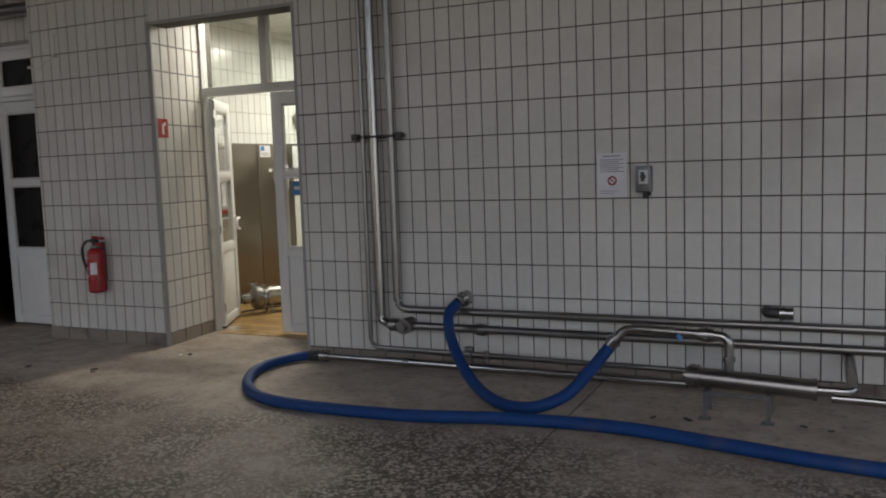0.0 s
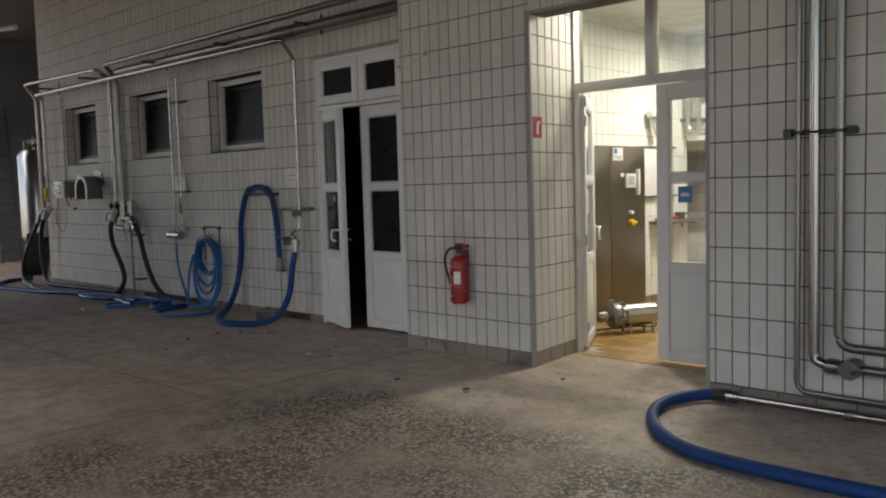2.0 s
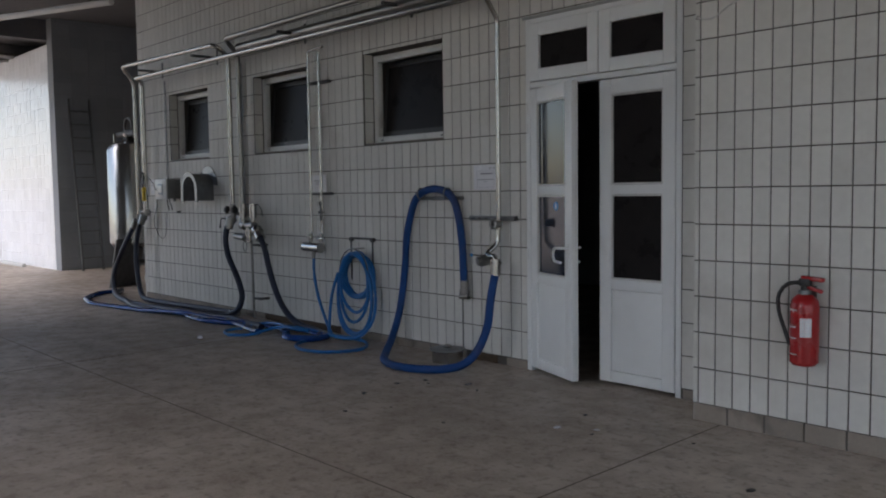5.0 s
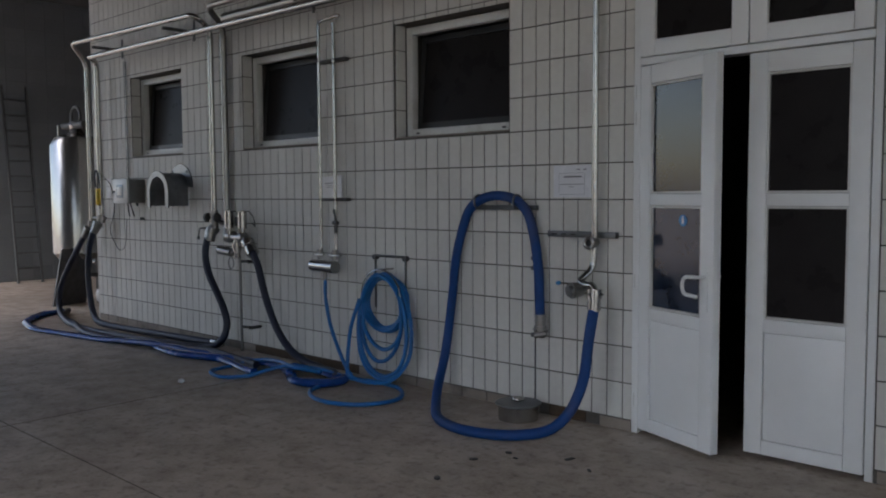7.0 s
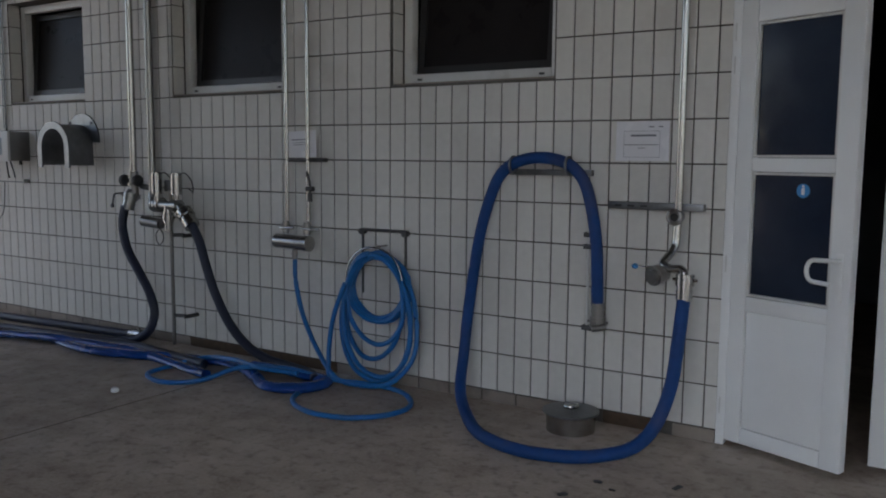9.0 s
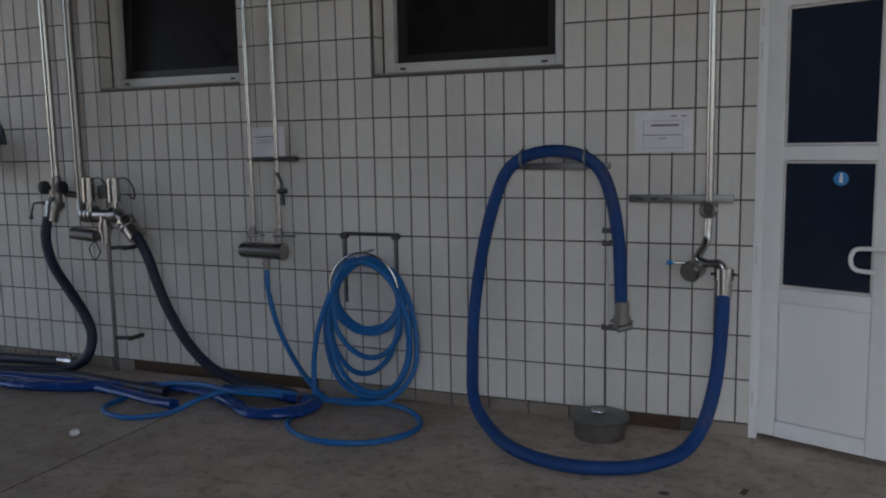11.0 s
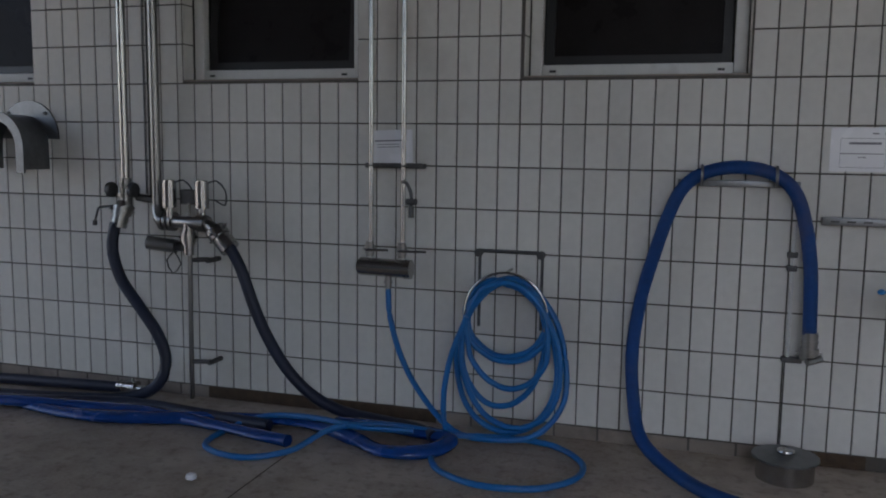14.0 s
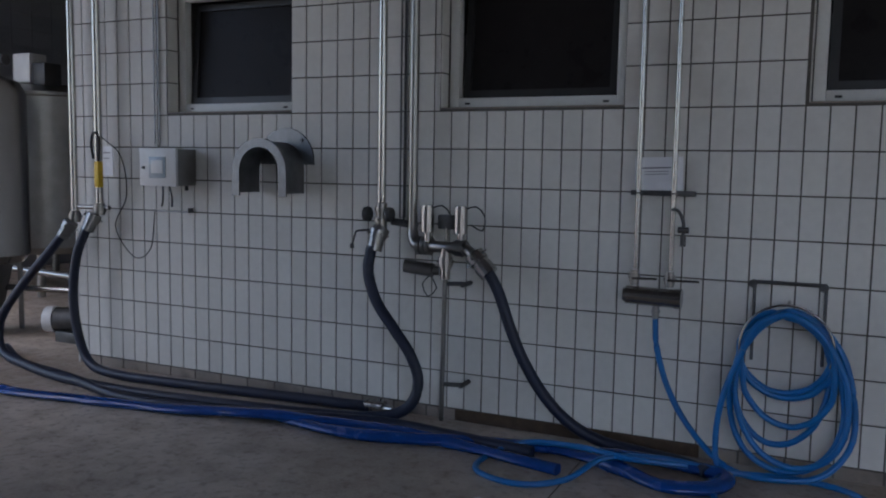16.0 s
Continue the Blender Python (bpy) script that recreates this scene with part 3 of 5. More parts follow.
part("outlet_tube", build((sweep, rounded_line([(-0.06, BY, 0.195), (0.09, BY, 0.195), (0.13, BY + 0.02, 0.20), (0.12, BY + 0.16, 0.27), (0.12, F + 0.02, 0.27)], 0.06), 0.033)), M_STEEL, filt)
part("drain_tube", build((sweep, rounded_line([(0.02, BY - 0.02, 0.16), (0.32, BY - 0.02, 0.155), (0.40, BY + 0.02, 0.17), (0.42, BY + 0.16, 0.23), (0.42, F + 0.02, 0.23)], 0.05), 0.028)), M_STEEL, filt)
for x in (-0.66, -0.31):
    part("stand_leg", build((box, x - 0.013, BY - 0.115, 0.0, x + 0.013, BY - 0.10, 0.165), (box, x - 0.013, BY - 0.10, 0.15, x + 0.013, BY + 0.10, 0.163), (box, x - 0.013, BY + 0.085, 0.0, x + 0.013, BY + 0.10, 0.15)), M_GALV, filt)
    part("foot_plate", build((box, x - 0.035, BY - 0.14, 0.0, x + 0.035, BY - 0.08, 0.006)), M_GALV, filt)
part("stand_rail", build((box, -0.645, BY - 0.114, 0.142, -0.325, BY - 0.102, 0.163)), M_GALV, filt)
stub = thing("pipe_stub", (-0.27, F, 0.54), "bright capped steel pipe stub through the wall", "pipe")
part("tube", build((sweep, rounded_line([(-0.36, F + 0.02, 0.54), (-0.36, F - 0.075, 0.54), (-0.26, F - 0.075, 0.54)], 0.05), 0.036)), M_IRON, stub)
part("cap", build((cyl, (-0.285, F - 0.075, 0.54), (-0.20, F - 0.075, 0.54), 0.044, None, 28), (cyl, (-0.27, F - 0.075, 0.54), (-0.255, F - 0.075, 0.54), 0.050, None, 28)), M_STEEL, stub)

hose = thing("transfer_hose", (-1.9, 5.0, 0), "thick blue rubber hose hanging between wall outlet and pipe bend", "hose", "thick hoses by the pipes")
part("tube", build((sweep, smooth_line([(-2.50, F - 0.15, 0.53), (-2.52, 5.46, 0.46), (-2.44, 5.33, 0.30), (-2.20, 5.08, 0.11), (-1.92, 4.83, 0.044), (-1.66, 4.74, 0.048), (-1.46, 4.82, 0.12), (-1.34, 4.97, 0.25), (-1.25, BY - 0.02, 0.375)]), 0.0385)), M_HOSE, hose)
part("coupling", build((union, (-2.47, F - 0.06, 0.555), (0.2, 1, 0.1), 0.040), (cyl, (-2.46, F, 0.56), (-2.49, F - 0.16, 0.54), 0.036)), M_STEEL, hose)
hose = thing("transfer_hose", (-1.9, 4.4, 0), "thick blue rubber hose lying in a bow on the floor", "hose", "thick hoses by the pipes")
part("tube", build((sweep, smooth_line([(-3.74, PY - 0.05, 0.055), (-3.88, 5.55, 0.048), (-4.00, 5.30, 0.042), (-3.93, 4.95, 0.042), (-3.66, 4.58, 0.042), (-3.25, 4.38, 0.042), (-2.4, 4.37, 0.042), (-1.72, 4.51, 0.042), (-1.05, 4.55, 0.042), (-0.44, 4.43, 0.042), (0.25, 4.31, 0.042), (1.6, 4.3, 0.042), (3.0, 4.7, 0.042)]), 0.0385)), M_HOSE, hose)
part("end_sleeve", build((cyl, (-3.73, PY - 0.05, 0.055), (-3.83, 5.585, 0.05), 0.044)), M_BLACK, hose)


# ---- fittings on the pipe wall and pier ----
def notice(x0, z0, x1, z1, y, label, bars, tilt=0.0, group="paper notices"):
    ob = thing("notice", ((x0 + x1) / 2, y, (z0 + z1) / 2), label, "notice", group)
    c = pose((x0 + x1) / 2, y, (z0 + z1) / 2, 0, tilt, 0)
    w, h = (x1 - x0) / 2, (z1 - z0) / 2
    part("sheet", build((box, -w, -0.004, -h, w, 0.0, h, 0, c)), M_PAPER, ob)
    for a, b, d, e in bars:
        part("printed_line", build((box, -w + a * 2 * w, -0.0055, h - b * 2 * h, -w + d * 2 * w, -0.0045, h - e * 2 * h, 0, c)), M_INK, ob)
    return ob


TILE_OUT = 0.006
ob = notice(-1.465, 1.29, -1.26, 1.595, F - TILE_OUT, "white laminated notice with a red prohibition ring", [(0.2, 0.08, 0.8, 0.06)] + [(0.1, 0.14 + i * 0.045, 0.9 - 0.15 * (i % 2), 0.155 + i * 0.045) for i in range(7)] + [(0.1, 0.85, 0.7, 0.86), (0.1, 0.9, 0.6, 0.91)])
bm = bmesh.new()
ring(bm, (-1.36, F - 0.012, 1.405), (0, 1, 0), 0.027, 0.005, 24, 6)
cyl(bm, (-1.378, F - 0.012, 1.424), (-1.342, F - 0.012, 1.386), 0.004, None, 8)
part("prohibition_ring", bm, M_RED, ob, "red prohibition ring")
box_thing = thing("switch_box", (-1.13, F, 1.40), "grey plastic switch box on the tiled wall", "switch")
part("housing", build((box, -1.19, F - 0.075, 1.325, -1.085, F - TILE_OUT, 1.50, 0.008)), M_GALV, box_thing)
part("face_plate", build((box, -1.165, F - 0.079, 1.38, -1.105, F - 0.074, 1.475, 0.003)), M_BOX, box_thing)
part("toggle", build((cyl, (-1.135, F - 0.105, 1.43), (-1.135, F - 0.07, 1.43), 0.018), (box, -1.145, F - 0.12, 1.40, -1.125, F - 0.09, 1.46, 0.003)), M_IRON, box_thing)
part("cable_gland", build((cyl, (-1.13, F - 0.04, 1.28), (-1.13, F - 0.04, 1.33), 0.016), (cyl, (-1.10, F - 0.04, 1.30), (-1.10, F - 0.04, 1.33), 0.012)), M_BLACK, box_thing)

EX, EY = -6.18, F - 0.10
ext = thing("fire_extinguisher", (EX, EY, 0.55), "red fire extinguisher with black hose on a wall bracket", "extinguisher")
part("cylinder", build((lathe, [(0.01, 0.49), (0.065, 0.492), (0.080, 0.51), (0.080, 0.84), (0.072, 0.875), (0.046, 0.902), (0.022, 0.915), (0.018, 0.94)], Matrix.Translation((EX, EY, 0)))), M_RED, ext)
ext_label = part("label", build((cyl, (EX, EY, 0.66), (EX, EY, 0.80), 0.0805, None, 40)), M_RED, ext)
bm = bmesh.new()
for i in range(-2, 3):
    a = radians(-62 + i * 9)
    for z in ((0.665, 0.775),):
        box(bm, -0.006, -0.0825, z[0], 0.006, -0.081, z[1], 0, Matrix.Translation((EX, EY, 0)) @ pose(0, 0, 0, 0, 0, 90 + math.degrees(a)))
part("label_print", bm, M_PAPER, ext_label, "pale instruction label")
for z, half in ((0.82, 40), (0.72, 34), (0.655, 42), (0.56, 30)):
    bm = bmesh.new()
    for k in range(-half, 0, 9):
        box(bm, -0.0055, -0.0822, z - 0.004, 0.0055, -0.0806, z + 0.004, 0, Matrix.Translation((EX, EY, 0)) @ pose(0, 0, 0, 0, 0, k - 8))
    part("printed_line", bm, M_PAPER, ext_label)
head = part("valve_head", build((cyl, (EX, EY, 0.93), (EX, EY, 0.965), 0.024), (box, EX - 0.03, EY - 0.024, 0.955, EX + 0.035, EY + 0.02, 1.0, 0.006)), M_BLACK, ext)
part("grip", build((box, 0, -0.02, -0.012, 0.13, 0.02, 0.014, 0.006, pose(EX - 0.02, EY, 1.003, 0, 4, 0)), (box, 0.02, -0.016, -0.05, 0.12, 0.016, -0.03, 0.005, pose(EX, EY, 1.0, 0, 18, 0))), M_RED, head)
part("collar", build((cyl, (EX, EY, 0.905), (EX, EY, 0.93), 0.036)), M_GALV, ext)
part("hose", build((sweep, smooth_line([(EX - 0.02, EY - 0.02, 0.975), (EX - 0.09, EY - 0.02, 0.965), (EX - 0.145, EY - 0.02, 0.90), (EX - 0.15, EY - 0.01, 0.80), (EX - 0.115, EY, 0.68), (EX - 0.085, EY, 0.60)]), 0.012, 10)), M_BLACK, ext)
part("bracket", build((box, EX - 0.03, EY + 0.07, 0.60, EX + 0.03, F - 0.004, 0.95, 0.003)), M_IRON, ext)
sign = thing("fire_sign", (D1X0, F + 0.09, 1.98), "small red fire extinguisher sign on the door reveal", "sign")
m = pose(D1X0, F, 0, 0, 0, 90 + math.degrees(math.atan(SPLAY)))
part("plate", build((box, 0.03, -0.010, 1.89, 0.17, -0.006, 2.06, 0, m)), M_RED, sign)
part("pictogram", build((box, 0.085, -0.012, 1.92, 0.112, -0.010, 2.01, 0, m), (box, 0.112, -0.012, 2.0, 0.138, -0.010, 2.03, 0, m)), M_PAPER, sign)
wire = thing("cable_end", (-6.7, F - 0.02, 2.65), "thin loose cable hooked on the pier", "cable")
part("strand", build((sweep, smooth_line([(-6.93, F - 0.03, 2.62), (-6.82, F - 0.03, 2.60), (-6.72, F - 0.025, 2.66), (-6.60, F - 0.025, 2.72), (-6.60, F - 0.02, 2.9)]), 0.006, 8)), M_BOX, wire)
for x, z in ((-6.93, 2.62), (-6.60, 2.70)):
    part("hook", build((cyl, (x, F, z), (x, F - 0.05, z), 0.013)), M_BOX, wire)

# ---- overhead pipes along the window wall ----
OY = 5.86
pipe = thing("overhead_pipe", (-12, OY, 3.2), "long stainless steel pipe under the upper wall with a dropper", "pipe", "overhead pipes")
part("tube", build((sweep, rounded_line([(-16.02, 6.02, 1.24), (-16.02, 6.02, 3.20), (-15.9, OY, 3.21), (-9.02, OY, 3.17)], 0.09), 0.030)), M_STEEL, pipe)
part("dropper", build((sweep, rounded_line([(-9.02, OY, 3.17), (-8.99, OY + 0.02, 3.165), (-8.99, 6.04, 2.98), (-8.985, 6.03, 1.25)], 0.05), 0.021)), M_STEEL, pipe)
pipe = thing("overhead_pipe", (-15, OY, 3.4), "stainless steel pipe running above the windows", "pipe", "overhead pipes")
part("tube", build((sweep, rounded_line([(-16.29, 6.02, 1.18), (-16.29, 6.02, 3.20), (-16.29, OY - 0.02, 3.42), (-13.50, OY - 0.02, 3.36), (-13.50, 6.02, 3.24), (-13.50, 6.02, 1.30)], 0.10), 0.028)), M_STEEL, pipe)
pipe = thing("overhead_pipe", (-10, OY, 3.4), "stainless steel pipe turning down to the valve manifold", "pipe", "overhead pipes")
part("tube", build((sweep, rounded_line([(-13.27, 6.02, 1.22), (-13.27, 6.02, 3.24), (-13.27, OY - 0.02, 3.40), (-6.96, OY - 0.05, 3.40), (-4.4, F - 0.16, 3.44)], 0.10), 0.030)), M_STEEL_DULL, pipe)
pipe = thing("overhead_pipe", (-10, OY, 3.4), "dull grey conduit along the top of the tiled wall", "pipe", "overhead pipes")
part("tube", build((sweep, [Vector((-13.2, OY + 0.14, 3.30)), Vector((-6.96, OY + 0.14, 3.27))], 0.055)), M_STEEL_DULL, pipe)
part("sleeve", build((cyl, (-9.3, OY + 0.14, 3.2815), (-8.9, OY + 0.14, 3.2793), 0.064)), M_GALV, pipe)
for x in (-15.6, -14.0, -12.0, -10.2, -8.6):
    br = thing("pipe_bracket", (x, W, 3.3), "dark iron bracket holding overhead pipes to the wall", "bracket", "overhead brackets")
    part("arm", build((box, x - 0.02, OY - 0.08, 3.275, x + 0.02, W - 0.001, 3.305, 0.003), (box, x - 0.02, W - 0.012, 3.2, x + 0.02, W - 0.001, 3.42, 0.002)), M_IRON, br)

# wire-mesh cable trays beside the windows
for x, z0 in ((-15.52, 1.80), (-13.40, 1.32)):
    tray = thing("cable_tray", (x, W, z0), "narrow galvanised wire cable tray on the tiles", "cable tray", "cable trays")
    bm = bmesh.new()
    for dx in (-0.022, 0.022):
        box(bm, x + dx - 0.003, W - 0.03, z0, x + dx + 0.003, W - 0.024, 3.15)
    k = z0
    while k < 3.15:
        box(bm, x - 0.022, W - 0.031, k, x + 0.022, W - 0.026, k + 0.005)
        k += 0.10
    part("grid", bm, M_GALV, tray)
    part("cable", build((cyl, (x + 0.006, W - 0.02, z0 - 0.04), (x + 0.006, W - 0.02, 3.15), 0.007, None, 8)), M_BLACK, tray)


# ---- valve stations ----
def cuff(bm, p, d, r):
    """A hose coupling at p, opening along d."""
    p, d = Vector(p), Vector(d).normalized()
    cyl(bm, p - d * 0.03, p + d * 0.03, r * 1.35, None, 24)
    cyl(bm, p + d * 0.03, p + d * 0.11, r * 1.12, None, 24)
    cyl(bm, p + d * 0.055, p + d * 0.07, r * 1.22, None, 24)
    cyl(bm, p + d * 0.09, p + d * 0.10, r * 1.22, None, 24)
    q = d.to_track_quat('Z', 'Y').to_matrix()
    for i in range(4):
        a = q @ Vector((math.cos(i * 1.571), math.sin(i * 1.571), 0))
        cyl(bm, p + a * r * 1.2, p + a * r * 1.8, 0.008, None, 8)


HY = 5.95
v = thing("valve_station", (-13.49, 6.0, 1.2), "stainless butterfly valve at the foot of a pipe", "valve", "valve stations")
part("valve_body", build((cyl, (-13.50, 6.02, 1.22), (-13.50, 6.02, 1.42), 0.036, None, 24), (cyl, (-13.50, 6.02, 1.30), (-13.50, 6.02, 1.325), 0.052, None, 24), (cyl, (-13.50, 6.02, 1.365), (-13.50, 6.02, 1.39), 0.046, None, 24)), M_STEEL_DULL, v)
for x in (-13.595, -13.43):
    part("valve_cap", build((lathe, [(0.02, -0.022), (0.045, -0.018), (0.05, 0.0), (0.045, 0.018), (0.02, 0.022)], pose(x, 6.0, 1.345, 0, 90, 0), 24)), M_IRON, v)
part("cross_link", build((cyl, (-13.43, 6.04, 1.30), (-13.25, 6.04, 1.28), 0.024)), M_IRON, v)
part("coupling", build((cuff, (-13.51, 5.99, 1.215), (-0.15, -0.2, -1), 0.044), (cyl, (-13.50, 6.02, 1.25), (-13.51, 5.99, 1.20), 0.058, None, 24)), M_STEEL_DULL, v)
part("lever", build((sweep, rounded_line([(-13.55, 5.96, 1.245), (-13.64, 5.93, 1.235), (-13.67, 5.93, 1.14)], 0.02), 0.007, 8), (cyl, (-13.67, 5.93, 1.12), (-13.67, 5.93, 1.15), 0.014)), M_IRON, v)
v = thing("valve_manifold", (-13.1, 6.0, 1.2), "stainless valve manifold with upright actuators and cables", "valve", "valve stations")
part("cross_tube", build((sweep, rounded_line([(-13.27, 6.02, 1.25), (-13.25, 6.0, 1.16), (-13.0, HY, 1.16), (-12.86, HY, 1.16), (-12.79, HY - 0.02, 1.11)], 0.06), 0.036)), M_STEEL_DULL, v)
for x in (-13.20, -13.165, -13.13):
    part("flange", build((cyl, (x - 0.012, 5.985, 1.16), (x + 0.012, 5.985, 1.16), 0.060, None, 28)), M_STEEL_DULL, v)
part("union", build((union, (-12.90, HY, 1.16), (1, 0, 0), 0.036)), M_STEEL_DULL, v)
part("solenoid_block", build((box, -13.07, HY + 0.02, 1.27, -12.97, HY + 0.09, 1.36, 0.008)), M_IRON, v)
part("solenoid_stem", build((cyl, (-13.01, HY + 0.03, 1.18), (-13.01, HY + 0.03, 1.28), 0.012)), M_STEEL_DULL, v)
for x in (-13.13, -12.90):
    act = part("actuator", build((cyl, (x, HY, 1.25), (x, HY, 1.41), 0.042, None, 28), (cyl, (x, HY, 1.41), (x, HY, 1.42), 0.034, None, 28), (cyl, (x, HY, 1.18), (x, HY, 1.25), 0.020)), M_STEEL, v)
    part("cable", build((sweep, smooth_line([(x + 0.03, HY, 1.40), (x + 0.10, HY, 1.42), (x + 0.15, HY + 0.02, 1.36), (x + 0.12, HY + 0.06, 1.27), (x + 0.02, HY + 0.10, 1.30)]), 0.005, 8)), M_BLACK, act)
part("side_actuator", build((cyl, (-13.27, HY - 0.03, 1.03), (-13.08, HY - 0.01, 1.01), 0.042, None, 28), (cyl, (-13.08, HY - 0.01, 1.01), (-13.04, HY, 1.01), 0.03)), M_STEEL_DULL, v)
part("tee", build((cyl, (-13.0, HY, 0.96), (-13.0, HY, 1.16), 0.032), (union, (-13.0, HY, 1.07), (0, 0, 1), 0.032)), M_STEEL, v)
part("drop_tube", build((cyl, (-13.04, HY + 0.06, 0.03), (-13.02, HY + 0.04, 0.98), 0.015)), M_STEEL_DULL, v)
for z in (0.92, 0.27):
    part("stub_bracket", build((cyl, (-13.03, HY + 0.06, z), (-12.90, HY + 0.06, z + 0.01), 0.014), (cyl, (-12.91, HY + 0.06, z), (-12.91, W, z), 0.016)), M_IRON, v)
part("coupling", build((cuff, (-12.78, HY - 0.02, 1.105), (0.75, -0.1, -0.75), 0.048), (cyl, (-12.74, HY - 0.025, 1.065), (-12.69, HY - 0.03, 1.015), 0.060, None, 28)), M_STEEL, v)
part("cable", build((sweep, smooth_line([(-13.10, HY, 0.98), (-13.16, HY, 0.92), (-13.12, HY, 0.84), (-13.06, HY, 0.90), (-13.10, HY, 0.97)]), 0.004, 8)), M_BLACK, v)

v = thing("valve_station", (-16.1, 6.0, 1.2), "pair of dull steel hose couplings under dropped pipes", "valve", "valve stations")
part("coupling", build((cuff, (-16.31, 5.98, 1.15), (-0.5, -0.2, -0.85), 0.042), (union, (-16.29, 6.02, 1.22), (0, 0, 1), 0.032)), M_STEEL_DULL, v)
part("coupling", build((cuff, (-16.05, 5.98, 1.22), (-0.3, -0.3, -0.9), 0.042), (union, (-16.02, 6.02, 1.29), (0, 0, 1), 0.032)), M_STEEL_DULL, v)
part("cross_tube", build((cyl, (-16.29, 6.03, 1.30), (-15.93, 6.03, 1.30), 0.018)), M_STEEL_DULL, v)
part("pendant_switch", build((box, -15.98, 5.93, 1.46, -15.93, 5.98, 1.66, 0.01)), M_YELLOW, v, "yellow pendant switch")
part("cable_loop", build((sweep, smooth_line([(-15.95, 5.95, 1.66), (-15.94, 5.95, 1.84), (-15.99, 5.95, 1.88), (-16.02, 5.95, 1.80), (-16.0, 5.95, 1.68)]), 0.010, 8)), M_BLACK, v)
part("thin_cable", build((sweep, smooth_line([(-15.94, 5.97, 1.85), (-15.82, 6.05, 1.70), (-15.80, 6.08, 1.40), (-15.92, 6.08, 1.15), (-15.75, 6.1, 0.92), (-15.58, 6.1, 1.0), (-15.53, 6.1, 1.30)]), 0.004, 8)), M_BLACK, v)

v = thing("valve_station", (-9.0, 6.0, 1.0), "stainless outlet valve with blue-tipped lever beside the door", "valve", "valve stations")
part("outlet_tube", build((sweep, rounded_line([(-8.985, 6.03, 1.26), (-8.99, 6.02, 1.08), (-9.035, 5.93, 1.0), (-8.98, 5.915, 0.975), (-8.91, 5.90, 0.99), (-8.89, 5.89, 0.92)], 0.045), 0.022)), M_STEEL, v)
part("check_valve", build((cyl, (-9.06, (HY - 0.03) - 0.05, 0.94), (-9.03, (HY - 0.03) + 0.03, 0.95), 0.055, 0.048, 28), (cyl, (-9.065, (HY - 0.03) - 0.075, 0.935), (-9.055, (HY - 0.03) - 0.05, 0.94), 0.038)), M_STEEL_DULL, v)
part("coupling", build((cuff, (-8.895, 5.89, 0.93), (0, -0.05, -1), 0.036)), M_STEEL, v)
part("lever", build((cyl, (-9.02, (HY - 0.03) - 0.03, 0.985), (-9.15, (HY - 0.03) - 0.05, 0.985), 0.006)), M_STEEL, v)
part("lever_knob", build((lathe, [(0.006, -0.014), (0.016, -0.008), (0.019, 0.0), (0.016, 0.008), (0.006, 0.014)], Matrix.Translation((-9.16, (HY - 0.03) - 0.05, 0.985)), 16)), M_BLUE, v, "blue ball knob")
part("sight_port", build((ring, (-8.985, 5.96, 1.25), (0, 1, 0), 0.034, 0.012), (cyl, (-8.985, 5.965, 1.25), (-8.985, 6.04, 1.25), 0.034)), M_STEEL_DULL, v)
part("sight_glass", build((cyl, (-8.985, 5.96, 1.25), (-8.985, 5.966, 1.25), 0.026)), M_BLACK, v)
br = thing("wall_rail", (-9.15, W, 1.3), "grey slotted steel rail fixed to the tiles", "bracket", "pipe brackets")
part("rail", build((box, -9.41, W - 0.055, 1.275, -8.87, W - 0.004, 1.315, 0.003)), M_GALV, br)
for i in range(3):
    part("slot", build((box, -9.37 + i * 0.075, W - 0.057, 1.29, -9.33 + i * 0.075, W - 0.054, 1.30)), M_BLACK, br)

v = thing("steam_mixer", (-11.72, 6.0, 0.95), "stainless water mixing station with two feed pipes", "valve", "valve stations")
for x in (-11.84, -11.64):
    part("feed_tube", build((cyl, (x, 6.06, 1.06), (x, 6.06, 3.05), 0.014)), M_STEEL, v)
    part("feed_union", build((union, (x, 6.04, 1.045), (0, 0, 1), 0.020)), M_STEEL_DULL, v)
part("feed_top", build((sweep, rounded_line([(-11.84, 6.06, 3.02), (-11.84, 6.06, 3.08), (-11.64, 6.06, 3.10), (-11.56, 6.06, 3.10)], 0.03), 0.014)), M_STEEL, v)
part("mixer_body", build((cyl, (-11.87, 5.98, 0.95), (-11.60, 5.98, 0.945), 0.052, None, 30), (cyl, (-11.60, 5.98, 0.945), (-11.56, 5.98, 0.945), 0.056, None, 30), (cyl, (-11.885, 5.98, 0.95), (-11.87, 5.98, 0.95), 0.040, None, 30)), M_STEEL, v)
part("tap_lever", build((cyl, (-11.64, 5.98, 1.045), (-11.47, 5.97, 1.05), 0.007), (cyl, (-11.84, 5.98, 1.045), (-11.70, 5.97, 1.05), 0.007)), M_STEEL, v)
part("outlet", build((cyl, (-11.70, 5.98, 0.84), (-11.70, 5.98, 0.91), 0.018), (union, (-11.70, 5.98, 0.865), (0, 0, 1), 0.014)), M_STEEL_DULL, v)
part("side_tap", build((sweep, rounded_line([(-11.64, 6.05, 1.44), (-11.60, 6.0, 1.44), (-11.57, 6.0, 1.38), (-11.57, 6.0, 1.26)], 0.03), 0.010), (cyl, (-11.60, 6.0, 1.33), (-11.54, 6.0, 1.33), 0.018), (cyl, (-11.57, 6.0, 1.24), (-11.57, 6.0, 1.30), 0.016)), M_IRON, v)
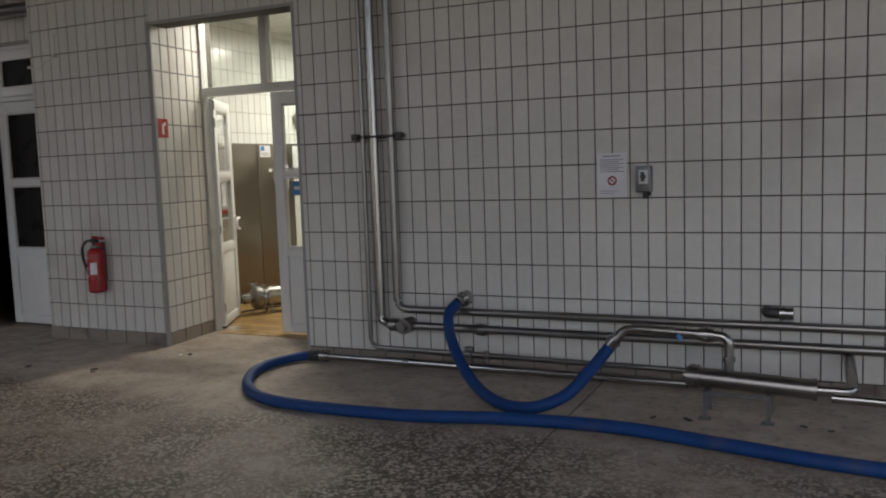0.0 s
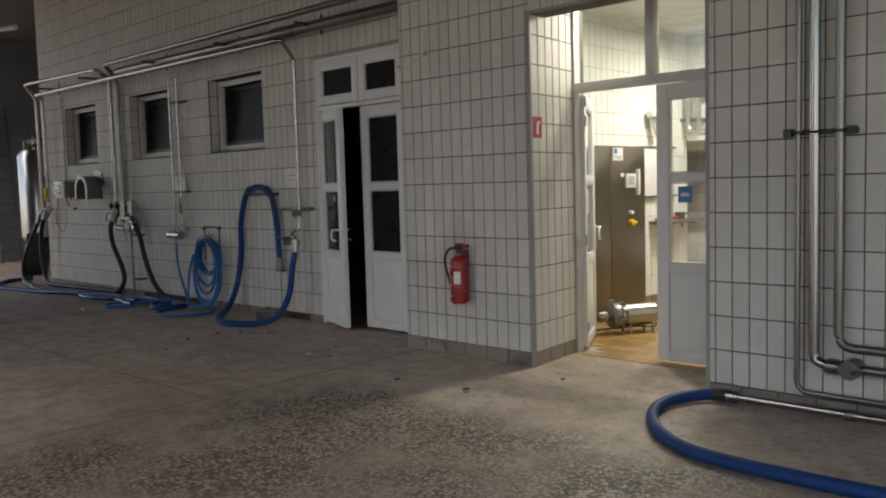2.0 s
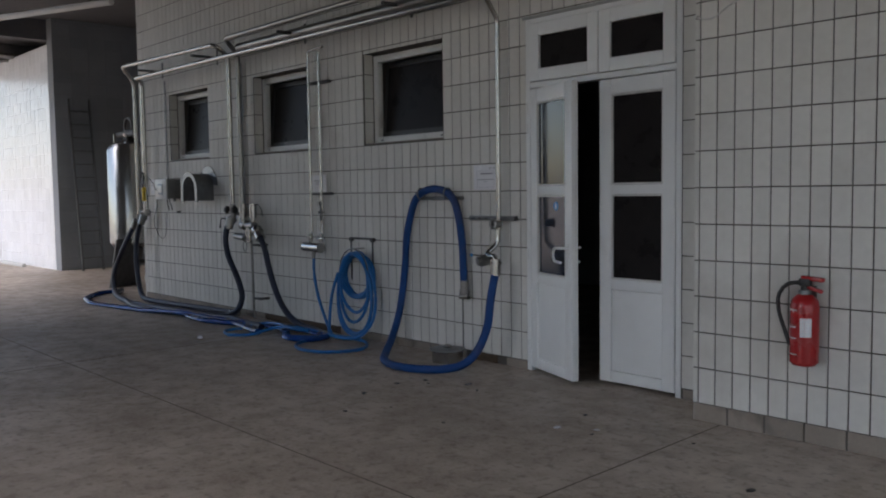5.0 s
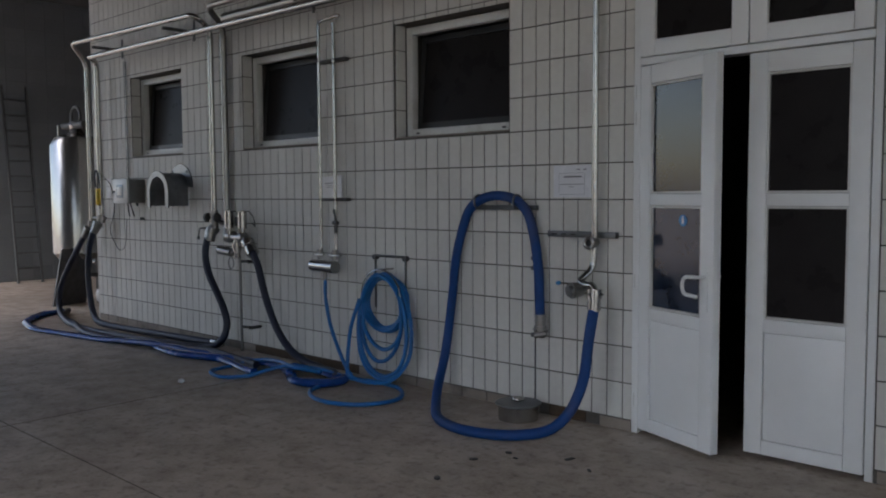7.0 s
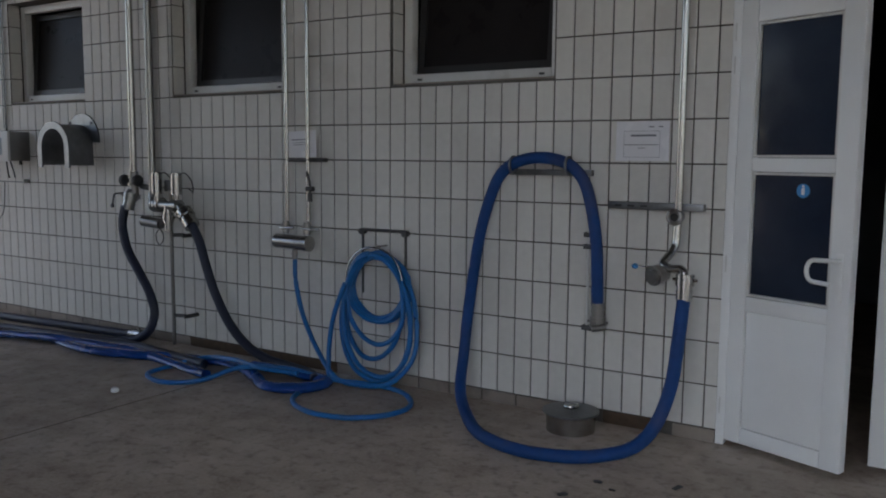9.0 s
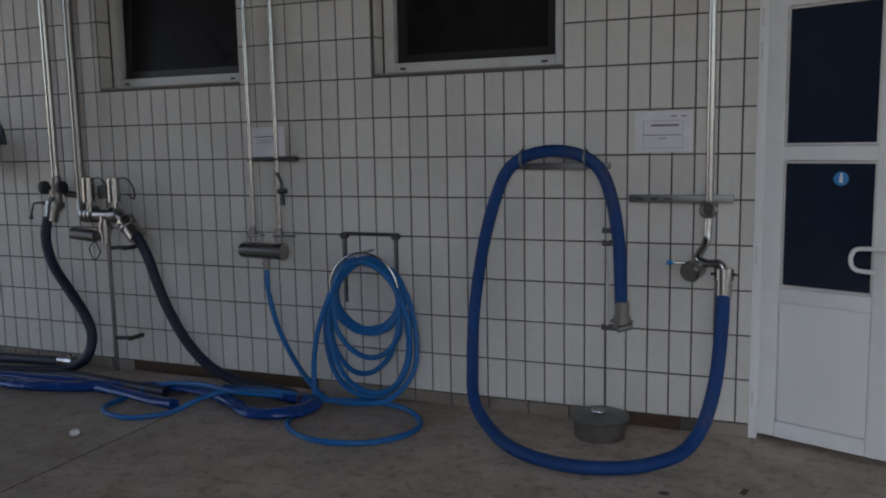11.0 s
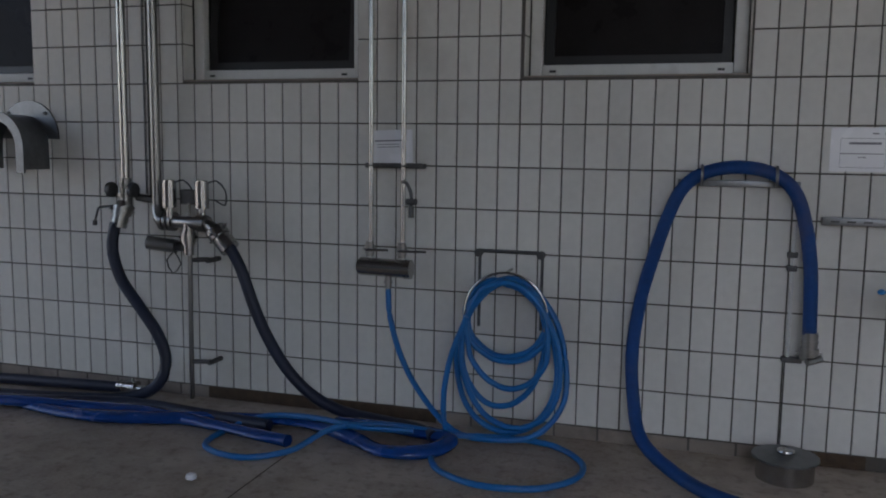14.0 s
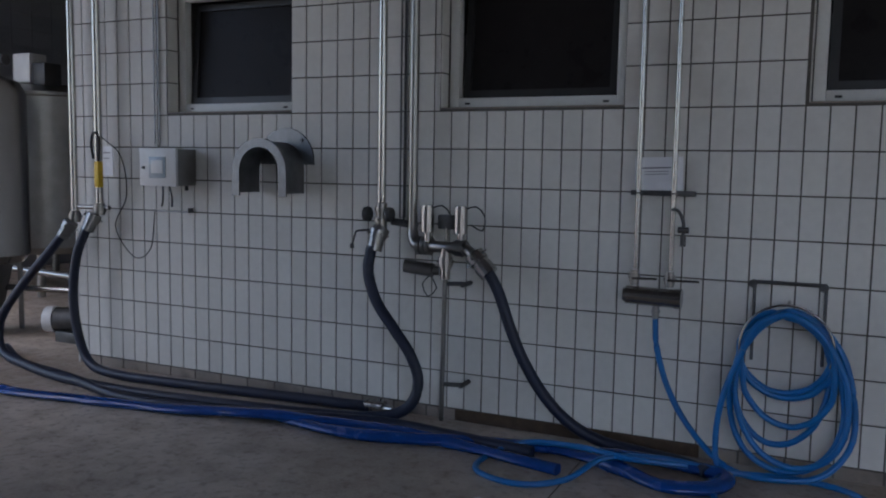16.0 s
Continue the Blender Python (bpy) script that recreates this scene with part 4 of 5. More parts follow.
for z in (1.53, 2.74):
    br = thing("pipe_bracket", (-11.7, W, z), "small dark iron pipe bracket on the tiles", "bracket", "pipe brackets")
    part("rail", build((box, -11.89, W - 0.06, z - 0.015, -11.53, W - 0.004, z + 0.015, 0.003)), M_IRON, br)
    for x in (-11.84, -11.64):
        part("clip", build((ring, (x, 6.06, z), (0, 0, 1), 0.018, 0.006, 16, 6)), M_IRON, br)
notice(-11.87, 1.545, -11.60, 1.735, W - 0.045, "curled white paper notice behind thin pipes", [(0.15, 0.30, 0.75, 0.34), (0.2, 0.42, 0.7, 0.44), (0.2, 0.50, 0.7, 0.52)], -2)
notice(-9.39, 1.545, -9.085, 1.765, W - TILE_OUT, "white laminated notice with a framed text", [(0.62, 0.12, 0.72, 0.15), (0.80, 0.12, 0.88, 0.15), (0.28, 0.33, 0.76, 0.38), (0.15, 0.58, 0.80, 0.60), (0.15, 0.24, 0.83, 0.248), (0.15, 0.90, 0.83, 0.908), (0.15, 0.24, 0.154, 0.90), (0.826, 0.24, 0.83, 0.90), (0.42, 0.66, 0.55, 0.68)])

# ---- hoses of the window wall ----
hose = thing("loop_hose", (-9.6, 5.7, 0), "thick blue rubber hose hung over a hook, looping to the floor", "hose", "thick hoses by the windows")
part("tube", build((sweep, smooth_line([(-8.895, 5.88, 0.83), (-8.898, 5.83, 0.64), (-8.92, 5.80, 0.38), (-8.97, 5.72, 0.18), (-9.05, 5.62, 0.075), (-9.18, 5.50, 0.042), (-9.34, 5.38, 0.042), (-9.58, 5.34, 0.042), (-9.85, 5.44, 0.042), (-10.06, 5.64, 0.06), (-10.24, 5.86, 0.14), (-10.30, 6.00, 0.34), (-10.315, 6.07, 0.58), (-10.28, 6.08, 0.86), (-10.22, 6.05, 1.10), (-10.16, 6.05, 1.30), (-10.09, 6.05, 1.45), (-9.98, 6.05, 1.53), (-9.82, 6.05, 1.56), (-9.66, 6.05, 1.53), (-9.55, 6.05, 1.44), (-9.49, 6.05, 1.27), (-9.455, 6.05, 1.06), (-9.445, 6.05, 0.88), (-9.44, 6.05, 0.72)]), 0.035)), M_HOSE, hose)
part("end_coupling", build((cuff, (-9.435, 6.05, 0.62), (0, 0, 1), 0.034), (cyl, (-9.45, 6.0, 0.585), (-9.38, 6.04, 0.60), 0.020)), M_STEEL_DULL, hose)
hook = thing("hose_hook", (-9.82, W, 1.47), "galvanised wall hook rail with two loops for a hose", "hook")
part("rail", build((box, -10.12, W - 0.05, 1.455, -9.52, W - 0.004, 1.49, 0.003)), M_GALV, hook)
for x in (-10.0, -9.64):
    part("loop", build((ring, (x, 6.05, 1.515), (1, 0, 0), 0.050, 0.008, 24, 6)), M_GALV, hook)
rod = thing("wall_rod", (-9.53, W, 0.8), "thin grey rod with clips on the tiles", "rod")
part("rod", build((cyl, (-9.53, W - 0.03, 0.57), (-9.53, W - 0.03, 1.28), 0.009)), M_BOX, rod)
for z in (0.55, 1.03, 1.10):
    part("clip", build((box, -9.56, W - 0.045, z, -9.51 if z > 1 else -9.46, W - 0.004, z + 0.028, 0.003)), M_IRON, rod)
part("drain_rod", build((cyl, (-9.54, W - 0.02, 0.10), (-9.54, W - 0.02, 0.55), 0.004, None, 8)), M_IRON, rod)

hose = thing("valve_hose", (-13.3, 5.9, 0), "navy rubber hose curving from a valve to the floor", "hose", "thick hoses by the windows")
part("tube", build((sweep, smooth_line([(-13.53, HY, 1.14), (-13.545, 5.93, 0.98), (-13.48, 5.92, 0.79), (-13.35, 5.92, 0.62), (-13.22, 5.92, 0.45), (-13.165, 5.92, 0.28), (-13.22, 5.88, 0.12), (-13.42, 5.82, 0.05), (-13.8, 5.72, 0.042), (-14.5, 5.62, 0.042), (-15.3, 5.55, 0.042), (-16.0, 5.60, 0.042), (-16.7, 5.80, 0.042), (-17.25, 6.10, 0.042)]), 0.036)), M_HOSE_DARK, hose)
hose = thing("valve_hose", (-12.4, 5.9, 0), "navy rubber hose running from the manifold to the floor", "hose", "thick hoses by the windows")
part("tube", build((sweep, smooth_line([(-12.70, HY - 0.03, 1.03), (-12.63, 5.93, 0.90), (-12.55, 5.93, 0.69), (-12.46, 5.93, 0.50), (-12.33, 5.93, 0.31), (-12.17, 5.94, 0.16), (-11.98, 5.96, 0.07), (-11.75, 5.96, 0.042), (-11.50, 5.90, 0.042), (-11.36, 5.80, 0.042)]), 0.035)), M_HOSE_DARK, hose)
for pts, top in (([(-16.35, 5.95, 1.08), (-16.50, 5.93, 0.92), (-16.78, 5.92, 0.66), (-17.04, 5.92, 0.38), (-17.10, 5.92, 0.18), (-16.98, 5.88, 0.06), (-16.6, 5.76, 0.042), (-15.9, 5.60, 0.05), (-15.2, 5.42, 0.042), (-14.5, 5.46, 0.042), (-13.9, 5.62, 0.042), (-13.3, 5.76, 0.042), (-12.8, 5.72, 0.042), (-12.3, 5.66, 0.042)], 0),
                 ([(-16.08, 5.94, 1.14), (-16.17, 5.92, 0.92), (-16.22, 5.92, 0.60), (-16.17, 5.92, 0.28), (-16.02, 5.90, 0.08), (-15.7, 5.86, 0.042), (-15.1, 5.88, 0.042), (-14.4, 5.95, 0.042), (-13.55, 6.03, 0.042)], 1)):
    hose = thing("valve_hose", pts[0], "navy rubber hose dropping from a coupling to the floor", "hose", "thick hoses by the windows")
    part("tube", build((sweep, smooth_line(pts), 0.036)), M_HOSE_DARK, hose)
    if top:
        part("end_coupling", build((cuff, (-13.50, 6.03, 0.05), (-1, 0, 0), 0.034), (cyl, (-13.49, 6.03, 0.05), (-13.38, 6.0, 0.05), 0.024)), M_STEEL, hose)
hose = thing("lay_flat_hose", (-15, 5.4, 0), "slack glossy blue hose lying flat along the wall foot", "hose", "slack hoses on the floor")
part("tube", build((sweep, smooth_line([(-17.30, 6.05, 0.03), (-17.2, 5.75, 0.03), (-16.7, 5.36, 0.03), (-16.1, 5.20, 0.03), (-15.5, 5.27, 0.03), (-14.8, 5.38, 0.03), (-14.1, 5.50, 0.06), (-13.6, 5.60, 0.05), (-13.1, 5.66, 0.035), (-12.6, 5.60, 0.03), (-12.1, 5.50, 0.03)]), 0.050, 14, 0.65, 0.35)), M_HOSE_WET, hose)
hose = thing("lay_flat_hose", (-12, 5.7, 0), "slack glossy blue hose crumpled at the wall foot", "hose", "slack hoses on the floor")
part("tube", build((sweep, smooth_line([(-14.2, 5.66, 0.03), (-13.6, 5.50, 0.035), (-13.1, 5.56, 0.035), (-12.6, 5.74, 0.035), (-12.15, 5.80, 0.035), (-11.8, 5.66, 0.035), (-11.55, 5.52, 0.035), (-11.32, 5.60, 0.035), (-11.28, 5.82, 0.035), (-11.6, 5.84, 0.05), (-11.95, 5.80, 0.06)]), 0.055, 14, 0.6, 0.4)), M_HOSE_WET, hose)

# water hose coiled on its rack
rack = thing("hose_rack", (-11.02, W, 0.9), "grey steel rack with a ring for a coiled hose", "rack")
part("frame", build((sweep, rounded_line([(-11.19, W - 0.04, 0.62), (-11.19, W - 0.04, 1.06), (-10.83, W - 0.04, 1.06), (-10.83, W - 0.04, 0.62)], 0.02), 0.009, 8)), M_IRON, rack)
bm = bmesh.new()
sweep(bm, [Vector((-11.01 + 0.235 * math.cos(a), W - 0.155, 0.72 + 0.235 * math.sin(a))) for a in (radians(-20 + i * 10) for i in range(23))], 0.007, 8)
cyl(bm, (-11.01, W - 0.155, 0.955), (-11.01, W - 0.004, 0.955), 0.008)
part("ring", bm, M_STEEL, rack)
for x in (-11.20, -10.84):
    part("corner_joint", build((cyl, (x, W - 0.05, 1.045), (x, W - 0.004, 1.045), 0.022)), M_IRON, rack)
hose = thing("water_hose", (-11.0, 5.95, 0), "light blue water hose coiled on a rack, trailing on floor", "hose")
part("feed_length", build((sweep, smooth_line([(-11.70, 5.98, 0.83), (-11.685, 5.97, 0.67), (-11.62, 5.96, 0.46), (-11.52, 5.95, 0.28), (-11.38, 5.92, 0.13), (-11.24, 5.88, 0.05), (-11.05, 5.86, 0.04), (-10.82, 5.90, 0.07), (-10.68, 5.96, 0.22), (-10.66, 6.0, 0.42), (-10.72, 6.02, 0.68), (-10.84, 6.03, 0.86)]), 0.0168, 10)), M_HOSE_THIN, hose)
rnd = random.Random(5)
loops = []
for k, (low, wide, skew) in enumerate(((0.455, 0.235, 0), (0.44, 0.24, 0.01), (0.47, 0.232, -0.01), (0.45, 0.238, 0.0), (0.30, 0.235, 0.05), (0.19, 0.24, -0.05), (0.055, 0.315, 0.02), (0.09, 0.31, 0.07))):
    top, c, n = 0.885 + 0.016 * (k % 3), -11.01 + 0.008 * rnd.uniform(-1, 1), 22
    y = 6.085 - 0.017 * (k % 5) - 0.006 * k
    for i in range(n):
        a = math.pi / 2 - 2 * math.pi * i / n
        s = math.sin(a)
        zc = (top + low) / 2 + (top - low) / 2 * s
        down = max(0.0, min(1.0, (0.9 - zc) / 0.85))
        wv = (0.235 + (wide - 0.235) * down ** 0.7) * math.cos(a)
        loops.append((c + wv + skew * down + 0.006 * rnd.uniform(-1, 1), y - 0.012 * i / n - 0.06 * down * (low < 0.2), zc))
part("coil", build((sweep, smooth_line(loops), 0.0168, 10)), M_HOSE_THIN, hose)
part("trailing_loop", build((sweep, smooth_line([(-11.22, 5.95, 0.70), (-11.30, 5.93, 0.48), (-11.335, 5.92, 0.28), (-11.33, 5.90, 0.10), (-11.29, 5.84, 0.03), (-11.32, 5.66, 0.016), (-11.22, 5.42, 0.016), (-10.98, 5.29, 0.016), (-10.70, 5.33, 0.016), (-10.53, 5.52, 0.016), (-10.53, 5.74, 0.016), (-10.70, 5.90, 0.03), (-10.95, 5.92, 0.04), (-11.26, 5.84, 0.05), (-11.62, 5.80, 0.08), (-11.88, 5.62, 0.09), (-12.02, 5.38, 0.03), (-12.24, 5.24, 0.016), (-12.50, 5.32, 0.016), (-12.54, 5.56, 0.016), (-12.36, 5.74, 0.07), (-12.05, 5.72, 0.10), (-11.75, 5.66, 0.10), (-11.45, 5.72, 0.09)]), 0.0168, 10)), M_HOSE_THIN, hose)

# ---- other things on the window wall ----
cb = thing("control_box", (-15.3, W, 1.6), "light grey control box with a small display on the tiled wall", "control box")
part("housing", build((box, -15.50, W - 0.20, 1.49, -15.16, W - 0.006, 1.76, 0.006)), M_STEEL_DULL, cb)
cb_door = part("door", build((box, -15.505, W - 0.225, 1.485, -15.155, W - 0.20, 1.765, 0.006)), M_BOX, cb)
part("bezel", build((box, -15.41, W - 0.232, 1.545, -15.25, W - 0.224, 1.70, 0.004)), M_SCREEN, cb_door)
part("display", build((box, -15.385, W - 0.236, 1.58, -15.275, W - 0.231, 1.675, 0.002)), M_BOX, cb_door)
part("lock", build((cyl, (-15.465, W - 0.235, 1.62), (-15.465, W - 0.222, 1.62), 0.012)), M_BLACK, cb_door)
part("cable", build((sweep, smooth_line([(-15.40, W - 0.1, 1.49), (-15.42, W - 0.08, 1.38), (-15.47, W - 0.04, 1.33)]), 0.007, 8)), M_BLACK, cb)
part("cable", build((sweep, smooth_line([(-15.34, W - 0.1, 1.49), (-15.33, W - 0.08, 1.40), (-15.37, W - 0.04, 1.33)]), 0.007, 8)), M_BLACK, cb)
part("cable_gland", build((cyl, (-15.17, W - 0.1, 1.455), (-15.17, W - 0.1, 1.49), 0.014)), M_BLACK, cb)
shelf = thing("wire_tray", (-15.35, W, 1.30), "small galvanised wire tray under the control box", "tray")
part("grid", build((box, -15.55, W - 0.06, 1.285, -15.20, W - 0.052, 1.293), (box, -15.55, W - 0.012, 1.285, -15.20, W - 0.004, 1.293), (box, -15.20, W - 0.06, 1.285, -15.192, W - 0.004, 1.32), *[(box, -15.54 + i * 0.06, W - 0.052, 1.285, -15.534 + i * 0.06, W - 0.012, 1.291) for i in range(6)]), M_GALV, shelf)
note = notice(-16.12, 1.55, -16.0, 1.78, W - TILE_OUT, "small pale blue paper note on the tiles", [(0.2, 0.2, 0.8, 0.24), (0.2, 0.4, 0.7, 0.43)])


def arch(bm, cx, z, r0, r1, y0, y1, leg, n=16):
    pts = [(-1, -leg)] + [(-math.cos(math.pi * i / n), math.sin(math.pi * i / n)) for i in range(n + 1)] + [(1, -leg)]
    rows = []
    for i, (c, s) in enumerate(pts):
        low = i in (0, len(pts) - 1)
        dz0, dz1 = (s, s) if low else (s * r0, s * r1)
        rows.append([bm.verts.new((cx + c * r, y, z + dz)) for r, dz, y in ((r0, dz0, y0), (r1, dz1, y0), (r1, dz1, y1), (r0, dz0, y1))])
    for a, b in zip(rows, rows[1:]):
        for j in range(4):
            bm.faces.new((a[j], a[(j + 1) % 4], b[(j + 1) % 4], b[j]))
    bm.faces.new(rows[0])
    bm.faces.new(rows[-1][::-1])


sh = thing("hose_saddle", (-14.38, W, 1.6), "curved galvanised steel hose saddle on the tiled wall", "hose holder")
part("back_plate", build((arch, -14.34, 1.68, 0.06, 0.235, W - 0.02, W - 0.004, 0.02)), M_GALV, sh)
part("trough", build((arch, -14.38, 1.62, 0.185, 0.197, W - 0.27, W - 0.02, 0.16)), M_GALV, sh)
part("front_lip", build((arch, -14.38, 1.61, 0.165, 0.225, W - 0.277, W - 0.262, 0.17)), M_GALV, sh)
for x in (-14.50, -14.20):
    part("bolt", build((cyl, (x, W - 0.03, 1.83), (x, W - 0.018, 1.83), 0.012)), M_IRON, sh)

dr = thing("drain_pot", (-9.53, 5.92, 0), "round stainless floor drain cover with a knob", "drain")
part("pot", build((lathe, [(0.14, 0.0), (0.142, 0.095), (0.150, 0.10), (0.150, 0.105)], Matrix.Translation((-9.53, 5.92, 0)))), M_STEEL, dr)
part("lid", build((lathe, [(0.162, 0.106), (0.162, 0.116), (0.10, 0.122), (0.05, 0.124)], Matrix.Translation((-9.53, 5.92, 0)))), M_GALV, dr)
part("knob", build((ring, (-9.53, 5.92, 0.140), (0, 0, 1), 0.034, 0.011), (cyl, (-9.53, 5.92, 0.12), (-9.53, 5.92, 0.146), 0.026)), M_STEEL, dr)
for a, b in ((-13.0, -11.45), (-9.42, -9.12)):
    solo("broken_skirting", build((box, a, W - 0.012, 0.003, b, W - 0.004, 0.075)), M_PIT, "dark dirty gap where skirting tiles are missing", "damage", kind="structure")

# ---- tanks beyond the end of the wall ----
T = Matrix.Translation((-18.3, 6.75, 0))
tank = thing("slim_tank", (-18.3, 6.75, 0), "slim stainless steel pressure tank on legs", "tank")
part("shell", build((lathe, [(0.05, 0.62), (0.30, 0.66), (0.365, 0.74), (0.365, 2.30), (0.30, 2.42), (0.12, 2.48), (0.08, 2.55), (0.10, 2.60)], T)), M_STEEL, tank)
part("top_valve", build((ring, (-18.3, 6.75, 2.72), (0, 1, 0), 0.15, 0.022), (cyl, (-18.66, 6.72, 2.60), (-17.95, 6.72, 2.60), 0.05), (cyl, (-18.3, 6.75, 2.5), (-18.3, 6.75, 2.66), 0.06)), M_IRON, tank)
part("side_tube", build((cyl, (-18.66, 6.65, 0.85), (-18.66, 6.65, 2.62), 0.02)), M_STEEL_DULL, tank)
for a in (30, 150, 270):
    x, y = -18.3 + 0.28 * math.cos(radians(a)), 6.75 + 0.28 * math.sin(radians(a))
    part("leg", build((cyl, (x, y, 0), (x, y, 0.75), 0.025)), M_STEEL_DULL, tank)
part("splash_plate", build((box, -0.01, -0.3, 0, 0.01, 0.3, 0.85, 0, pose(-18.15, 6.5, 0, 0, 14, 20))), M_GALV, tank)
T = Matrix.Translation((-20.2, 9.0, 0))
tank = thing("wide_tank", (-20.2, 9.0, 0), "wide stainless steel storage tank with a shallow dome", "tank")
part("shell", build((lathe, [(0.1, 0.50), (1.12, 0.54), (1.20, 0.62), (1.20, 2.42), (1.22, 2.44)], T, 64)), M_STEEL_DULL, tank)
part("dome", build((lathe, [(1.23, 2.44), (1.23, 2.47), (1.0, 2.56), (0.5, 2.62), (0.1, 2.64)], T, 64)), M_STEEL_DULL, tank)
part("sensor_head", build((box, -19.95, 8.35, 2.60, -19.65, 8.6, 2.95, 0.02)), M_BOX, tank)
part("actuator", build((box, -19.62, 8.35, 2.56, -19.40, 8.6, 2.83, 0.02)), M_BLACK, tank)
for a in (45, 135, 225, 315):
    x, y = -20.2 + 0.95 * math.cos(radians(a)), 9.0 + 0.95 * math.sin(radians(a))
    part("leg", build((cyl, (x, y, 0), (x, y, 0.56), 0.05)), M_STEEL_DULL, tank)
pm = thing("pump_motor", (-17.2, 6.75, 0), "grey finned pump motor on the floor by the tanks", "pump")
part("motor", build((cyl, (-17.30, 6.65, 0.20), (-16.95, 6.8, 0.20), 0.11, None, 28)), M_IRON, pm)
part("fan_cover", build((cyl, (-17.37, 6.62, 0.20), (-17.29, 6.655, 0.20), 0.118, 0.122, 28), (cyl, (-17.385, 6.612, 0.20), (-17.37, 6.62, 0.20), 0.09, 0.118, 28)), M_BOX, pm, "pale slotted fan cover")
part("foot", build((box, -17.25, 6.6, 0, -16.98, 6.9, 0.10, 0.006)), M_IRON, pm)
pipe = thing("tank_pipe", (-18.0, 7.3, 0.45), "bright steel outlet pipes under the tanks", "pipe")
part("tube", build((sweep, rounded_line([(-19.6, 7.75, 0.62), (-19.6, 7.5, 0.50), (-17.0, 7.3, 0.46), (-17.0, 7.3, 0.0)], 0.1), 0.035)), M_STEEL, pipe)
part("tube", build((sweep, rounded_line([(-18.3, 6.75, 0.64), (-18.3, 6.75, 0.42), (-17.2, 7.1, 0.40), (-17.2, 7.1, 0.0)], 0.08), 0.030)), M_STEEL, pipe)
part("union", build((union, (-17.9, 7.37, 0.475), (1, -0.08, 0), 0.04)), M_STEEL, pipe)

# tall ladder leaning in the recess
ld = thing("ladder", (-21.9, 7.4, 0), "tall aluminium ladder leaning against the shaded wall", "ladder")
m = pose(-21.75, 7.35, 0, 0, -7, 0)
for y in (-0.21, 0.21):
    part("rail", build((box, -0.03, y - 0.015, 0, 0.03, y + 0.015, 3.6, 0, m)), M_GALV, ld)
for i in range(12):
    part("rung", build((box, -0.02, -0.195, 0.25 + i * 0.28, 0.02, 0.195, 0.28 + i * 0.28, 0, m)), M_GALV, ld)
# far side door and rails
fd = thing("far_door", (-26.9, 6.86, 0), "pale side door with two dark panes in the far wall", "door", kind="structure")
part("leaf", build((box, -27.4, 6.80, 0.02, -26.4, 6.858, 2.1, 0.01)), M_PVC, fd)
for z in (0.75, 1.42):
    part("pane", build((box, -27.2, 6.79, z, -26.6, 6.799, z + 0.55)), M_UNLIT_PANE, fd)
part_rail = solo("floor_bar", build((box, -26.0, 6.60, 0.0, -23.9, 6.68, 0.07, 0.01)), M_BOX, "pale bar lying along the foot of the far wall", "bar")
# pipes and struts below the far ceiling
for y0, x0 in ((5.9, -17.2), (4.2, -21.0)):
    pipe = thing("ceiling_pipe", (x0, y0, 4.6), "pale pipe slung below the dark ceiling", "pipe", "ceiling pipes")
    part("tube", build((cyl, (x0, y0 + 0.2, 4.55), (x0 - 4.5, y0 - 1.4, 4.62), 0.05)), M_BOX, pipe)
    for k in (0.1, 0.9):
        part("hanger", build((cyl, (x0 - 4.5 * k, y0 + 0.2 - 1.6 * k, 4.56), (x0 - 4.5 * k, y0 + 0.2 - 1.6 * k, ROOF), 0.012)), M_IRON, pipe)
pipe = thing("ceiling_pipe", (-25, 5, 4.7), "dull pipe run across below the far ceiling", "pipe", "ceiling pipes")
part("tube", build((cyl, (-24.5, -7.5, 4.70), (-24.5, 6.8, 4.70), 0.06)), M_STEEL_DULL, pipe)
part("tube", build((cyl, (-24.9, -7.5, 4.66), (-24.9, 6.8, 4.66), 0.04)), M_STEEL_DULL, pipe)
for y in (-6.0, -2.0, 2.0, 6.0):
    part("hanger", build((box, -25.0, y - 0.02, 4.76, -24.4, y + 0.02, 4.79), (cyl, (-24.7, y, 4.78), (-24.7, y, ROOF), 0.012)), M_IRON, pipe)

# ---- lit room ----
CX = -6.33
cab = thing("steel_cabinet", (-6.4, 8.4, 0), "tall brown-grey steel machine cabinet with two doors", "cabinet")
part("body", build((box, LX + 0.008, 7.60, 0.06, CX - 0.025, 9.07, 1.908, 0.004)), M_CABINET, cab)
for a, b in ((7.61, 8.316), (8.326, 9.065)):
    part("door", build((box, CX - 0.025, a, 0.10, CX, b, 1.90, 0.004)), M_CABINET, cab)
part("plinth", build((box, LX + 0.01, 7.62, 0, CX - 0.03, 9.05, 0.06)), M_IRON, cab)
cab_label = part("label", build((box, CX, 8.37, 1.743, CX + 0.003, 8.58, 1.885)), M_PAPER, cab, "white label with a blue mark")
part("label_mark", build((box, CX + 0.003, 8.39, 1.82, CX + 0.005, 8.46, 1.875)), M_BLUE, cab_label)
for z in (1.765, 1.785):
    part("label_line", build((box, CX + 0.003, 8.40, z, CX + 0.005, 8.55, z + 0.007)), M_INK, cab_label)
cab_display = part("display", build((box, CX, 8.62, 1.432, CX + 0.025, 8.83, 1.593, 0.006)), M_BOX, cab)
part("screen", build((box, CX + 0.025, 8.66, 1.465, CX + 0.028, 8.79, 1.565)), M_SCREEN, cab_display)
part("bar_handle", build((box, CX, 8.855, 1.345, CX + 0.045, 8.89, 1.645, 0.008)), M_PAPER, cab)
